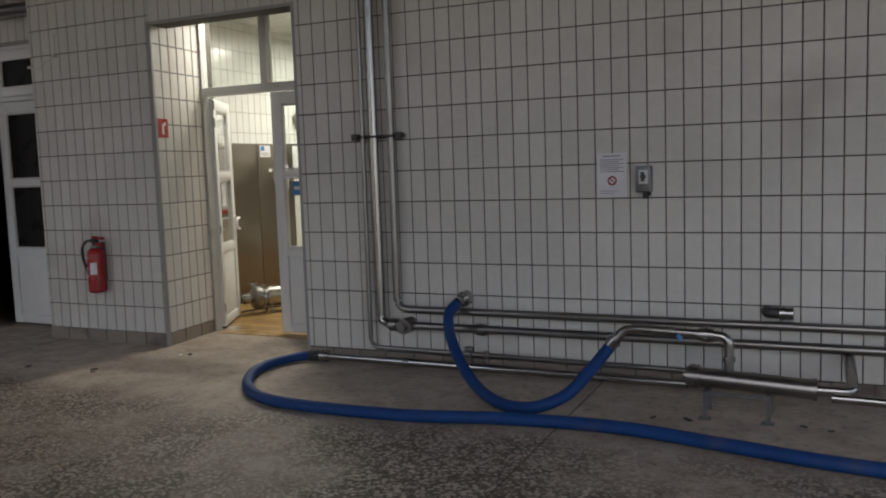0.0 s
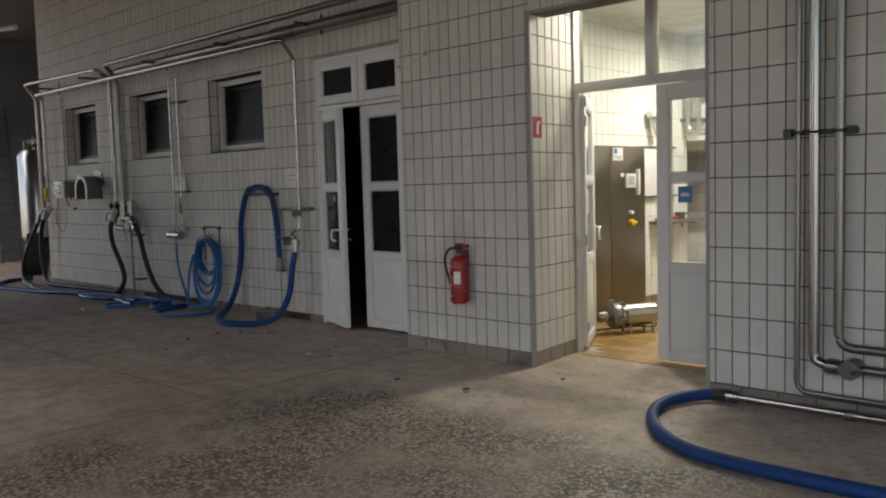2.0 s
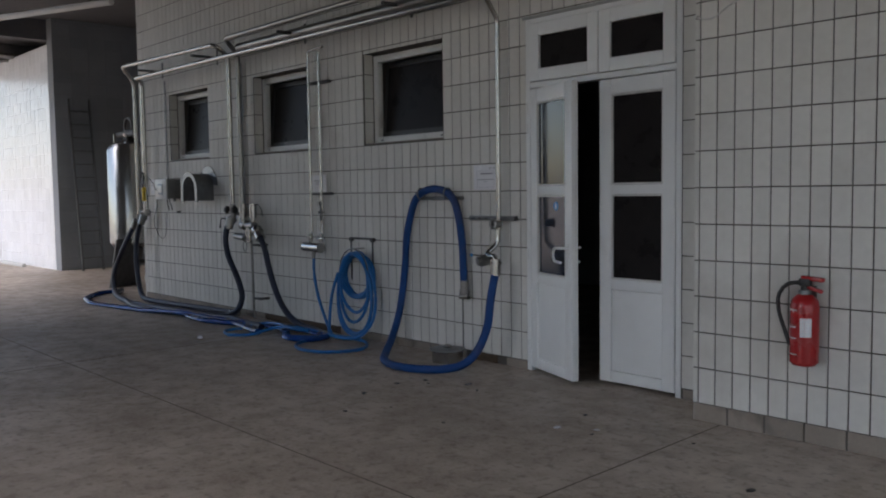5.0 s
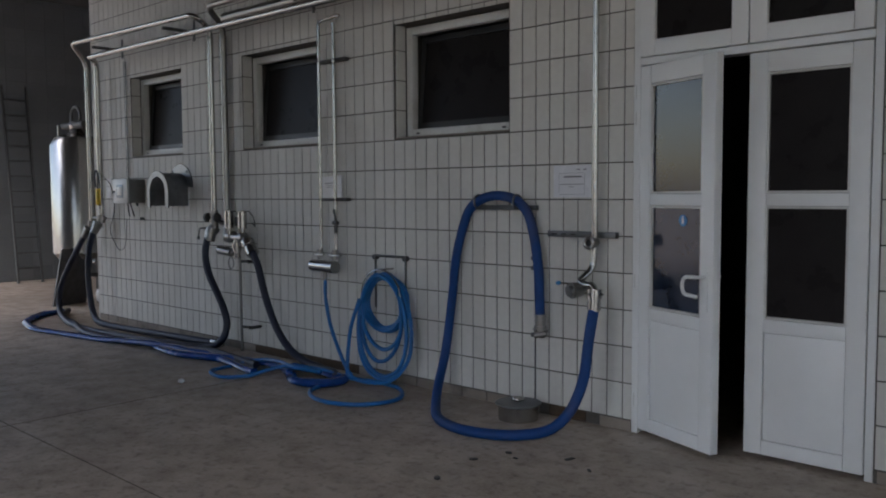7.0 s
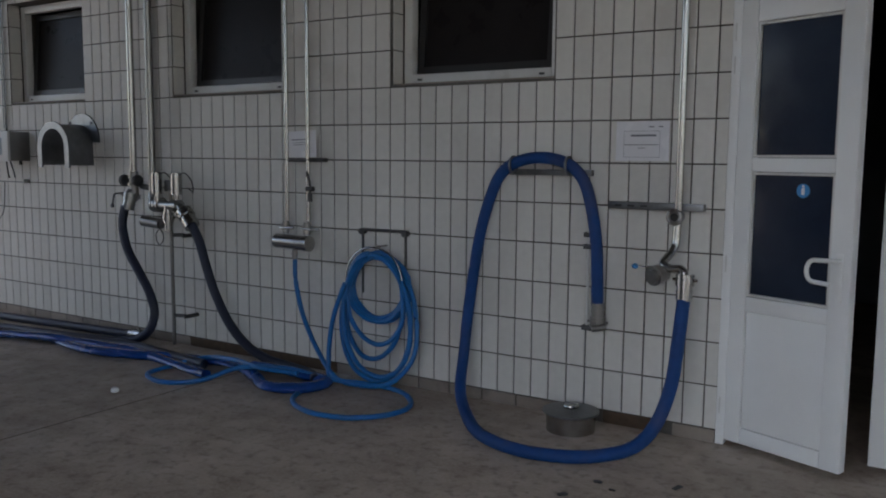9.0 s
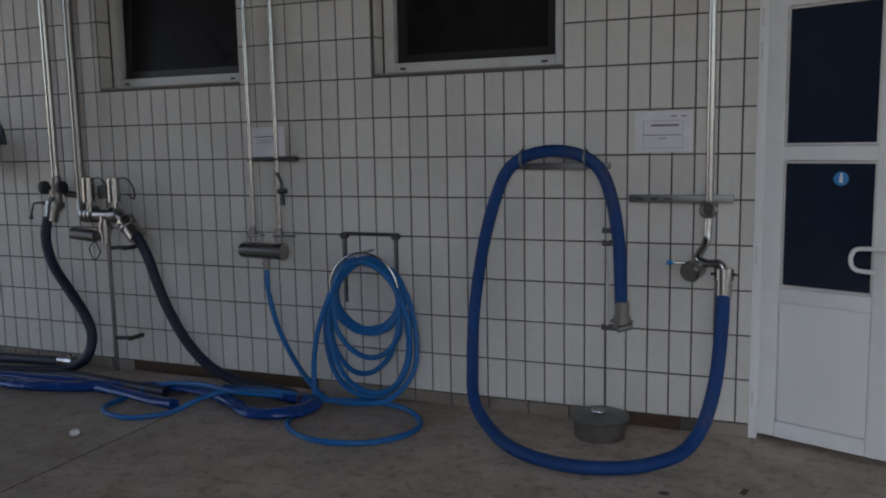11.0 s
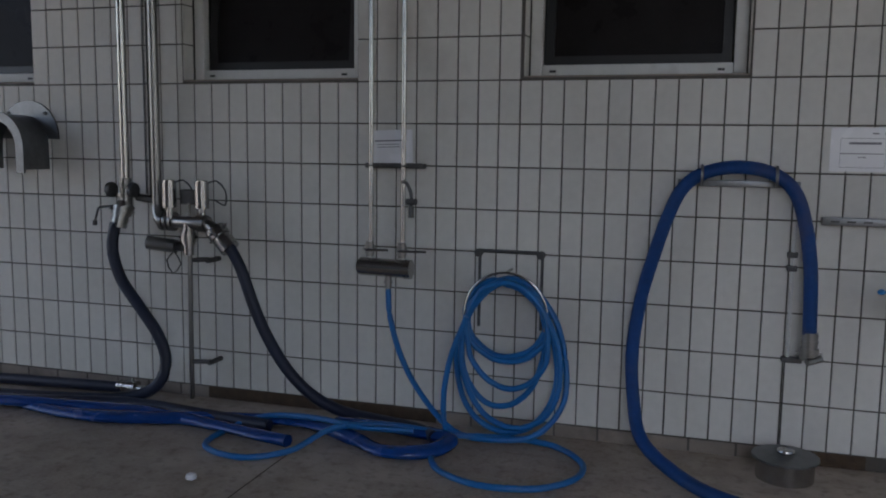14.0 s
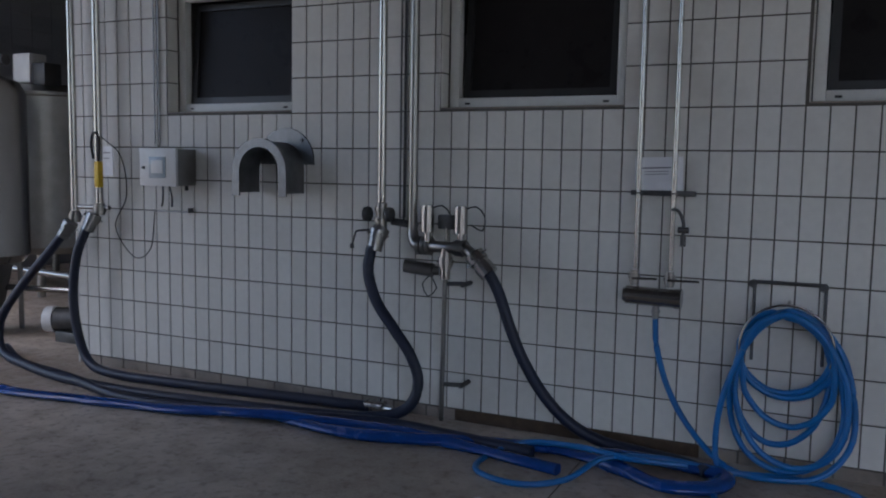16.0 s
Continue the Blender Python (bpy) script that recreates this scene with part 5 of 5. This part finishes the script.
switch = part("switch", build((cyl, (CX, 8.74, 1.03), (CX + 0.04, 8.74, 1.03), 0.04), (box, CX + 0.04, 8.68, 1.015, CX + 0.055, 8.80, 1.045, 0.004)), M_YELLOW, cab, "yellow main switch")
part("pilot_lamp", build((cyl, (CX, 8.74, 1.147), (CX + 0.035, 8.74, 1.147), 0.022)), M_PAPER, cab)
part("tag", build((box, CX, 8.535, 1.56, CX + 0.003, 8.595, 1.60)), M_PAPER, cab)
wt = thing("worktop", (-6.35, 9.9, 1.0), "dark worktop projecting from the tiled wall", "worktop")
part("slab", build((box, LX + 0.007, 9.36, 0.975, -6.21, 10.34, 1.012, 0.006)), M_WORKTOP, wt)
for y in (9.6, 10.2):
    part("support", build((box, LX + 0.007, y - 0.015, 0.90, LX + 0.02, y + 0.015, 0.975), (box, LX + 0.02, y - 0.015, 0.955, -6.26, y + 0.015, 0.975)), M_IRON, wt)
solo("red_tool", build((box, -6.42, 9.44, 1.013, -6.27, 9.60, 1.045, 0.01), (cyl, (-6.40, 9.5, 1.055), (-6.26, 9.72, 1.04), 0.022)), M_RED, "red hand tool lying on the worktop", "tool")
pot = thing("black_pot", (-6.33, 9.92, 1.013), "small black pot with a handle on the worktop", "pot")
part("body", build((lathe, [(0.05, 1.013), (0.062, 1.02), (0.065, 1.10), (0.058, 1.10), (0.05, 1.03)], Matrix.Translation((-6.33, 9.92, 0)))), M_BLACK, pot)
part("handle", build((cyl, (-6.28, 9.97, 1.08), (-6.22, 10.02, 1.085), 0.011)), M_BLACK, pot)
wb = thing("wall_board", (LX, 9.7, 1.6), "white board hanging from a rail on the tiled wall", "board")
part("panel", build((box, LX + 0.007, 9.12, 1.32, LX + 0.02, 9.98, 1.90, 0.003)), M_PAPER, wb)
part("rail", build((cyl, (LX + 0.03, 9.10, 1.91), (LX + 0.03, 10.02, 1.91), 0.009)), M_IRON, wb)
part("ledge", build((box, LX + 0.007, 9.12, 1.30, LX + 0.06, 10.0, 1.318, 0.003)), M_GALV, wb)
sd = thing("wall_horn", (LX, 9.3, 2.2), "white domed alarm horn on the tiled wall", "alarm")
part("dome", build((lathe, [(0.09, 2.26), (0.095, 2.275), (0.085, 2.33), (0.05, 2.365), (0.01, 2.375)], Matrix.Translation((LX + 0.11, 9.35, 0)), 24)), M_PVC, sd)
part("horn", build((cyl, (LX + 0.07, 9.35, 2.25), (LX + 0.14, 9.42, 2.08), 0.035, 0.075, 24)), M_PVC, sd)
part("bracket", build((box, LX + 0.007, 9.30, 2.245, LX + 0.20, 9.40, 2.26, 0.004), (box, LX + 0.007, 9.32, 2.12, LX + 0.02, 9.38, 2.245)), M_BOX, sd)
rp = thing("room_pipe", (-5.6, 10.2, 2.4), "bright steel pipes bent in a loop before the tiled wall", "pipe")
part("tube", build((sweep, rounded_line([(-3.2, 10.2, 2.79), (-6.35, 10.2, 2.79), (-6.35, 10.2, 2.10), (-3.2, 10.2, 2.08)], 0.10), 0.040)), M_STEEL, rp)
part("tube", build((sweep, rounded_line([(-3.2, 10.2, 2.60), (-6.21, 10.2, 2.60), (-6.21, 10.2, 2.11)], 0.08), 0.034)), M_STEEL, rp)
part("bracket", build((box, -6.52, 10.18, 2.245, -6.15, 10.36, 2.275, 0.004)), M_IRON, rp)
pp = thing("centrifugal_pump", (-5.66, 7.55, 0), "stainless steel centrifugal pump standing on the tiled floor", "pump")
pm2 = pose(-5.625, 7.51, 0.185, 0, 0, 60)
ax = pm2.to_3x3() @ Vector((1, 0, 0))
part("motor_shroud", build((cyl, pm2 @ Vector((-0.07, 0, 0)), pm2 @ Vector((0.255, 0, 0)), 0.115, None, 36), (cyl, pm2 @ Vector((0.255, 0, 0)), pm2 @ Vector((0.285, 0, 0)), 0.115, 0.092, 36)), M_STEEL, pp)
part("lantern", build((cyl, pm2 @ Vector((-0.12, 0, 0)), pm2 @ Vector((-0.07, 0, 0)), 0.085, 0.105, 36)), M_STEEL_DULL, pp)
part("volute", build((lathe, [(0.06, -0.055), (0.105, -0.05), (0.128, -0.03), (0.132, 0.0), (0.128, 0.03), (0.10, 0.05), (0.06, 0.055)], Matrix.Translation(pm2 @ Vector((-0.17, 0, 0))) @ ax.to_track_quat('Z', 'Y').to_matrix().to_4x4(), 36)), M_STEEL_DULL, pp)
part("clamp_band", build((ring, pm2 @ Vector((-0.125, 0, 0)), ax, 0.122, 0.012)), M_STEEL, pp)
part("inlet", build((cyl, pm2 @ Vector((-0.33, 0, 0)), pm2 @ Vector((-0.22, 0, 0)), 0.040), (union, pm2 @ Vector((-0.30, 0, 0)), ax, 0.040)), M_STEEL, pp)
part("outlet", build((cyl, pm2 @ Vector((-0.17, 0.085, 0.05)), pm2 @ Vector((-0.17, 0.085, 0.16)), 0.032), (cyl, pm2 @ Vector((-0.17, 0.085, 0.14)), pm2 @ Vector((-0.17, 0.085, 0.16)), 0.052)), M_STEEL, pp)
part("top_clamp", build((box, -0.02, -0.03, 0.10, 0.03, 0.03, 0.135, 0.006, pm2 @ Matrix.Translation((-0.10, 0, 0)))), M_STEEL_DULL, pp)
for x in (-0.03, 0.21):
    for y in (-0.09, 0.09):
        part("foot", build((cyl, pm2 @ Vector((x, y, -0.18)), pm2 @ Vector((x, y * 0.8, -0.07)), 0.012)), M_STEEL_DULL, pp)
part("cable", build((sweep, smooth_line([pm2 @ Vector(p) for p in ((0.28, 0.05, -0.05), (0.38, 0.15, -0.165), (0.2, 0.25, -0.171), (-0.2, 0.22, -0.171), (-0.36, 0.12, -0.171))]), 0.009, 8)), M_BLACK, pp)

# small litter on the floor
rnd = random.Random(11)
for i in range(16):
    x, y, s = rnd.uniform(-9.5, -5.0), rnd.uniform(4.2, 5.5), rnd.uniform(0.008, 0.022)
    bm = bmesh.new()
    bmesh.ops.create_icosphere(bm, subdivisions=1, radius=s, matrix=Matrix.Translation((x, y, s * 0.3)) @ pose(0, 0, 0, 0, 0, rnd.uniform(0, 180)) @ Matrix.Diagonal((1.6, 1, 0.45, 1)))
    solo("litter_scrap", bm, M_PAPER if i % 4 == 0 else M_IRON, "pale paper scrap on the concrete" if i % 4 == 0 else "dark scrap of dirt on the concrete", "litter", "floor litter")
solo("litter_scrap", build((lathe, [(0.01, 0), (0.028, 0.01), (0.025, 0.03), (0.008, 0.038)], Matrix.Translation((-12.33, 4.93, 0)), 10)), M_PAPER, "pale round scrap on the concrete", "litter", "floor litter")
for x, y, s in ((-0.75, 4.95, 0.03), (-0.12, 5.02, 0.02), (0.02, 4.98, 0.018), (-0.95, 4.93, 0.025), (-8.75, 5.40, 0.03), (-8.55, 5.3, 0.02), (-9.0, 5.2, 0.015), (-5.35, 4.75, 0.02)):
    solo('litter_scrap', build((box, -s, -s * 0.4, 0, s, s * 0.4, 0.006, 0, pose(x, y, 0.0, 0, 0, x * 300))), M_IRON, 'dark scrap of dirt on the concrete', 'litter', 'floor litter')
# saw-cut joints in the slab
bm = bmesh.new()
for a in ((-6.756, -6, -6.749, 5.72), (-1.437, -6, -1.430, 5.72), (-12.05, -6, -12.043, 6.1), (-16, 3.458, -6.77, 3.464)):
    box(bm, a[0], a[1], -0.001, a[2], a[3], 0.0015)
structure("floor_joint", bm, M_JOINT, "dark dirt-filled joints in the concrete slab", "joint")


# ---- tiles, skirting and edge trims ----
def tile_mesh(w, h, mat, cache={}):
    key = (round(w, 3), round(h, 3), mat.name)
    if key not in cache:
        cache[key] = bpy.data.meshes.new("tile")
        v, f = tile_verts(0, 0, w, h)
        cache[key].from_pydata(v, [], f)
        cache[key].materials.append(mat)
    return cache[key]


def tile_verts(x, z, w, h, e=0.003, d=TILE_OUT):
    """A glazed tile in the xz plane, its front at y = -d, edges eased by e."""
    v = [(x, 0, z), (x + w, 0, z), (x + w, 0, z + h), (x, 0, z + h)]
    v += [(x, -d + e * 0.7, z), (x + w, -d + e * 0.7, z), (x + w, -d + e * 0.7, z + h), (x, -d + e * 0.7, z + h)]
    v += [(x + e, -d, z + e), (x + w - e, -d, z + e), (x + w - e, -d, z + h - e), (x + e, -d, z + h - e)]
    f = [(8, 9, 10, 11)]
    for a, b in ((0, 1), (1, 2), (2, 3), (3, 0)):
        f += [(a, b, b + 4, a + 4), (a + 4, b + 4, b + 8, a + 8)]
    return v, f


def cut(rect, holes):
    """The rectangle less the holes, as up to a few rectangles."""
    out = [rect]
    for hx0, hx1, hz0, hz1 in holes:
        nxt = []
        for x0, x1, z0, z1 in out:
            if hx0 >= x1 or hx1 <= x0 or hz0 >= z1 or hz1 <= z0:
                nxt.append((x0, x1, z0, z1))
                continue
            if x0 < hx0:
                nxt.append((x0, hx0, z0, z1))
            if x1 > hx1:
                nxt.append((hx1, x1, z0, z1))
            a, b = max(x0, hx0), min(x1, hx1)
            if z0 < hz0:
                nxt.append((a, b, z0, hz0))
            if z1 > hz1:
                nxt.append((a, b, hz1, z1))
        out = nxt
    return [r for r in out if r[1] - r[0] > 0.015 and r[3] - r[2] > 0.015]


def tiled(wall, m, width, z0, z1, px, pz, off=0.0, holes=(), near=None, joints=None, gap=0.0085, mat=None, mat_piece=None):
    """Tiles a face: local x from 0 to width, local z up, outwards -y, placed by m. Tiles inside near (x0, x1, z0, z1) are pieces of their own."""
    rnd = random.Random(int(width * 1000))
    verts, faces, count = [], [], 0
    if joints is None:
        joints = [off + i * px for i in range(-1, int(width / px) + 3)]
    for left, right in zip(joints, joints[1:]):
        k = 0
        while z0 + k * pz < z1:
            x, z = left, z0 + k * pz
            k += 1
            full = (max(x + gap / 2, 0.002), min(right - gap / 2, width - 0.002), z + gap / 2, min(z + pz - gap / 2, z1))
            if full[1] - full[0] < 0.015:
                continue
            for x0, x1, a, b in cut(full, holes):
                lift = rnd.uniform(-0.0006, 0.0006)
                if near and near[0] < x0 and x1 < near[1] and near[2] < a and b < near[3] and count < 300 and x1 - x0 > px * 0.8 and b - a > pz * 0.8:
                    ob = new("tile", tile_mesh(x1 - x0, b - a, mat_piece or M_TILE_PIECE))
                    ob.parent = wall
                    ob.matrix_basis = m @ Matrix.Translation((x0, lift, a)) @ pose(0, 0, 0, rnd.uniform(-0.25, 0.25), 0, rnd.uniform(-0.25, 0.25))
                    count += 1
                else:
                    v, f = tile_verts(x0, a, x1 - x0, b - a)
                    n = len(verts)
                    verts += [m @ Vector((p[0], p[1] + lift, p[2])) for p in v]
                    faces += [tuple(n + q for q in g) for g in f]
    me = bpy.data.meshes.new("tile_field")
    me.from_pydata(verts, [], faces)
    me.materials.append(mat or M_TILE)
    ob = new("tile_field", me)
    ob.parent = wall
    tagged(ob, kind="stuff")


def skirting(wall, m, width, height, holes=()):
    x = 0.0
    bm = bmesh.new()
    while x < width:
        w = min(0.24, width - x)
        if w > 0.03 and not any(a < x + w / 2 < b for a, b in holes):
            box(bm, x + 0.003, -0.008, 0.001, x + w - 0.003, 0, height - 0.003, 0, m)
        x += 0.247
    ob = part("skirting", bm, M_SKIRT, wall)


PX, PZ = 0.1184, 0.2425
X0 = -16.42
holesW = [(a - X0, b - X0, WZ0 - 0.005, WZ1) for a, b in WIN] + [(D2X0 - X0, D2X1 - X0, 0, D2Z)]
# the setting-out of the columns widens slightly towards the far end
columns = sorted(float(np.interp(k, (-17, 0, 11, 20, 36, 38, 59, 62), (-6.94, -8.956, -10.257, -11.348, -13.311, -13.546, -16.185, -16.56))) - X0 for k in range(-17, 63))
tiled(wall_win, pose(X0, W, 0), -6.95 - X0, 0.0765, ROOF, PX, PZ, 0, holesW, near=(4.4, 8.4, 0.05, 1.9), joints=columns)
skirting(wall_win, pose(X0, W, 0), -6.95 - X0, 0.074, [(D2X0 - X0 - 0.1, D2X1 - X0 + 0.05), (-13.0 - X0, -11.45 - X0), (-9.42 - X0, -9.12 - X0)])
tiled(wall_win, pose(X0, W + 5.5, 0, 0, 0, -90), 5.5, 0.0765, ROOF, PX, PZ)
for a, b in WIN:
    h = [(-9, 0.09, 0, WZ0), (-9, 0.09, WZ1, 9)]
    tiled(wall_win, pose(a, W + 0.004, 0, 0, 0, 90) @ Matrix.Diagonal((1, 1, 1, 1)), 0.115, WZ0 - 0.01, WZ1, 0.115, PZ)
    tiled(wall_win, pose(b, W + 0.119, 0, 0, 0, -90), 0.115, WZ0 - 0.01, WZ1, 0.115, PZ)
tiled(pier, pose(-6.95, F, 0), D1X0 + 6.95, 0.116, ROOF, 0.1192, 0.2365, (-5.484 + 6.95) % 0.1192, near=(0, 1.6, 0, 3.0))
skirting(pier, pose(-6.95, F, 0), D1X0 + 6.95, 0.118)
LEAN_BACK = 90 + math.degrees(math.atan(SPLAY))
tiled(pier, pose(D1X0, F, 0, 0, 0, LEAN_BACK), D1 - F - 0.03, 0.116, 3.1, 0.1185, 0.2365, 0.012)
skirting(pier, pose(D1X0, F, 0, 0, 0, LEAN_BACK), D1 - F - 0.03, 0.118)
tiled(pier, pose(-6.95, W, 0, 0, 0, -90), W - F, 0.12, ROOF, 0.1258, 0.236)
tiled(wall_pipe, pose(D1X1, F, 0), 7.0 - D1X1, 0.097, ROOF, 0.1197, 0.2375, (-0.401 - D1X1) % 0.1197, near=(0.0, 3.2, 0.0, 2.6))
skirting(wall_pipe, pose(D1X1, F, 0), 7.0 - D1X1, 0.094)
tiled(wall_pipe, pose(D1X0, F, 0), D1X1 - D1X0, D1Z + 0.01, ROOF, 0.121, 0.236)
tiled(room_wall, pose(-7.14, 11.3, 0), 4.3, 0.10, 3.34, PX, PZ, mat=M_ROOMTILE, gap=0.006)
tiled(room_wall, pose(LX, 6.7, 0, 0, 0, 90), 3.66, 0.10, 3.34, PX, PZ, mat=M_ROOMTILE, gap=0.006)
tiled(room_wall, pose(LX, 10.36, 0), 3.65, 2.0, 3.34, PX, PZ, mat=M_ROOMTILE, gap=0.006)
tiled(room_wall, pose(-2.805, 11.3, 0, 0, 0, -90), 4.6, 0.10, 3.34, PX, PZ, mat=M_ROOMTILE, gap=0.006)
skirting(room_wall, pose(LX, 6.7, 0, 0, 0, 90), 3.66, 0.10)

tiled(wall_far, pose(-28.4, 6.86, 0), 5.9, 0.02, 4.7, PX * 2, PZ, mat=M_FARTILE)
tiled(wall_far_end, pose(-34, 6.4, 0), 5.6, 0.02, ROOF, PX, PZ, mat=M_FARTILE)
tiled(wall_recess, pose(-22.2, 6.86, 0, 0, 0, 90), 4.8, 0.02, ROOF, 0.36, PZ, mat=M_SHADED_BLOCK)

# metal and tile edge trims
structure("trim", build((box, D1X0 - 0.022, F - 0.010, 0.0, D1X0 + 0.010, F + 0.022, D1Z + 0.03, 0.003)), M_EDGE, "grey corner trim of the pier", "trim")
structure("trim", build((box, D1X1 - 0.010, F - 0.010, 0.0, D1X1 + 0.018, F + 0.022, D1Z + 0.03, 0.003)), M_EDGE, "grey corner trim beside the lit doorway", "trim")
structure("trim", build((box, D1X0 + 0.012, F - 0.010, D1Z, D1X1 - 0.012, F + 0.02, D1Z + 0.028, 0.003)), M_EDGE, "grey edge trim over the lit doorway", "trim")
structure("trim", build((box, X0 - 0.010, W - 0.009, 0.0, X0 + 0.012, W + 0.012, ROOF, 0.003)), M_TILE, "white corner trim at the end of the tiled wall", "trim")
structure("trim", build((box, D2X0 - 0.03, W - 0.012, D2Z, D2X1 + 0.02, W - 0.004, D2Z + 0.025, 0.002)), M_EDGE, "grey edge trim over the double door", "trim")

# ochre floor tiles of the lit room, in running bond
verts, faces, near_tiles = [], [], []
rnd = random.Random(3)
for j in range(40):
    for i in range(20):
        x, y = -7.14 + i * 0.245 - (j % 2) * 0.122, 6.36 + j * 0.124
        if y > 11.2 or x + 0.24 > -2.8 or (y < 6.66 and (x < D1X0 or x + 0.24 > D1X1)):
            continue
        dz = rnd.uniform(-0.0005, 0.0005)
        if y < 8.5 and x > -6.4 and len(near_tiles) < 300:
            near_tiles.append((x, y, dz))
            continue
        v, f = tile_verts(0, 0, 0.24, 0.119, 0.003, 0.004)
        n = len(verts)
        verts += [(x + p[0], y + p[2], -p[1] + 0.001 + dz) for p in v]
        faces += [tuple(n + q for q in g) for g in f]
me = bpy.data.meshes.new("floor_room")
me.from_pydata(verts, [], faces)
me.materials.append(M_ROOMFLOOR)
room_floor = tagged(new("floor_room", me), "ochre brown tiled floor of the lit room", "floor", kind="structure")
v, f = tile_verts(0, 0, 0.24, 0.119, 0.003, 0.004)
me = bpy.data.meshes.new("tile")
me.from_pydata([(p[0], p[2], -p[1]) for p in v], [], f)
me.materials.append(M_ROOMFLOOR_PIECE)
for x, y, dz in near_tiles:
    ob = new("tile", me)
    ob.parent = room_floor
    ob.location = (x, y, 0.001 + dz)
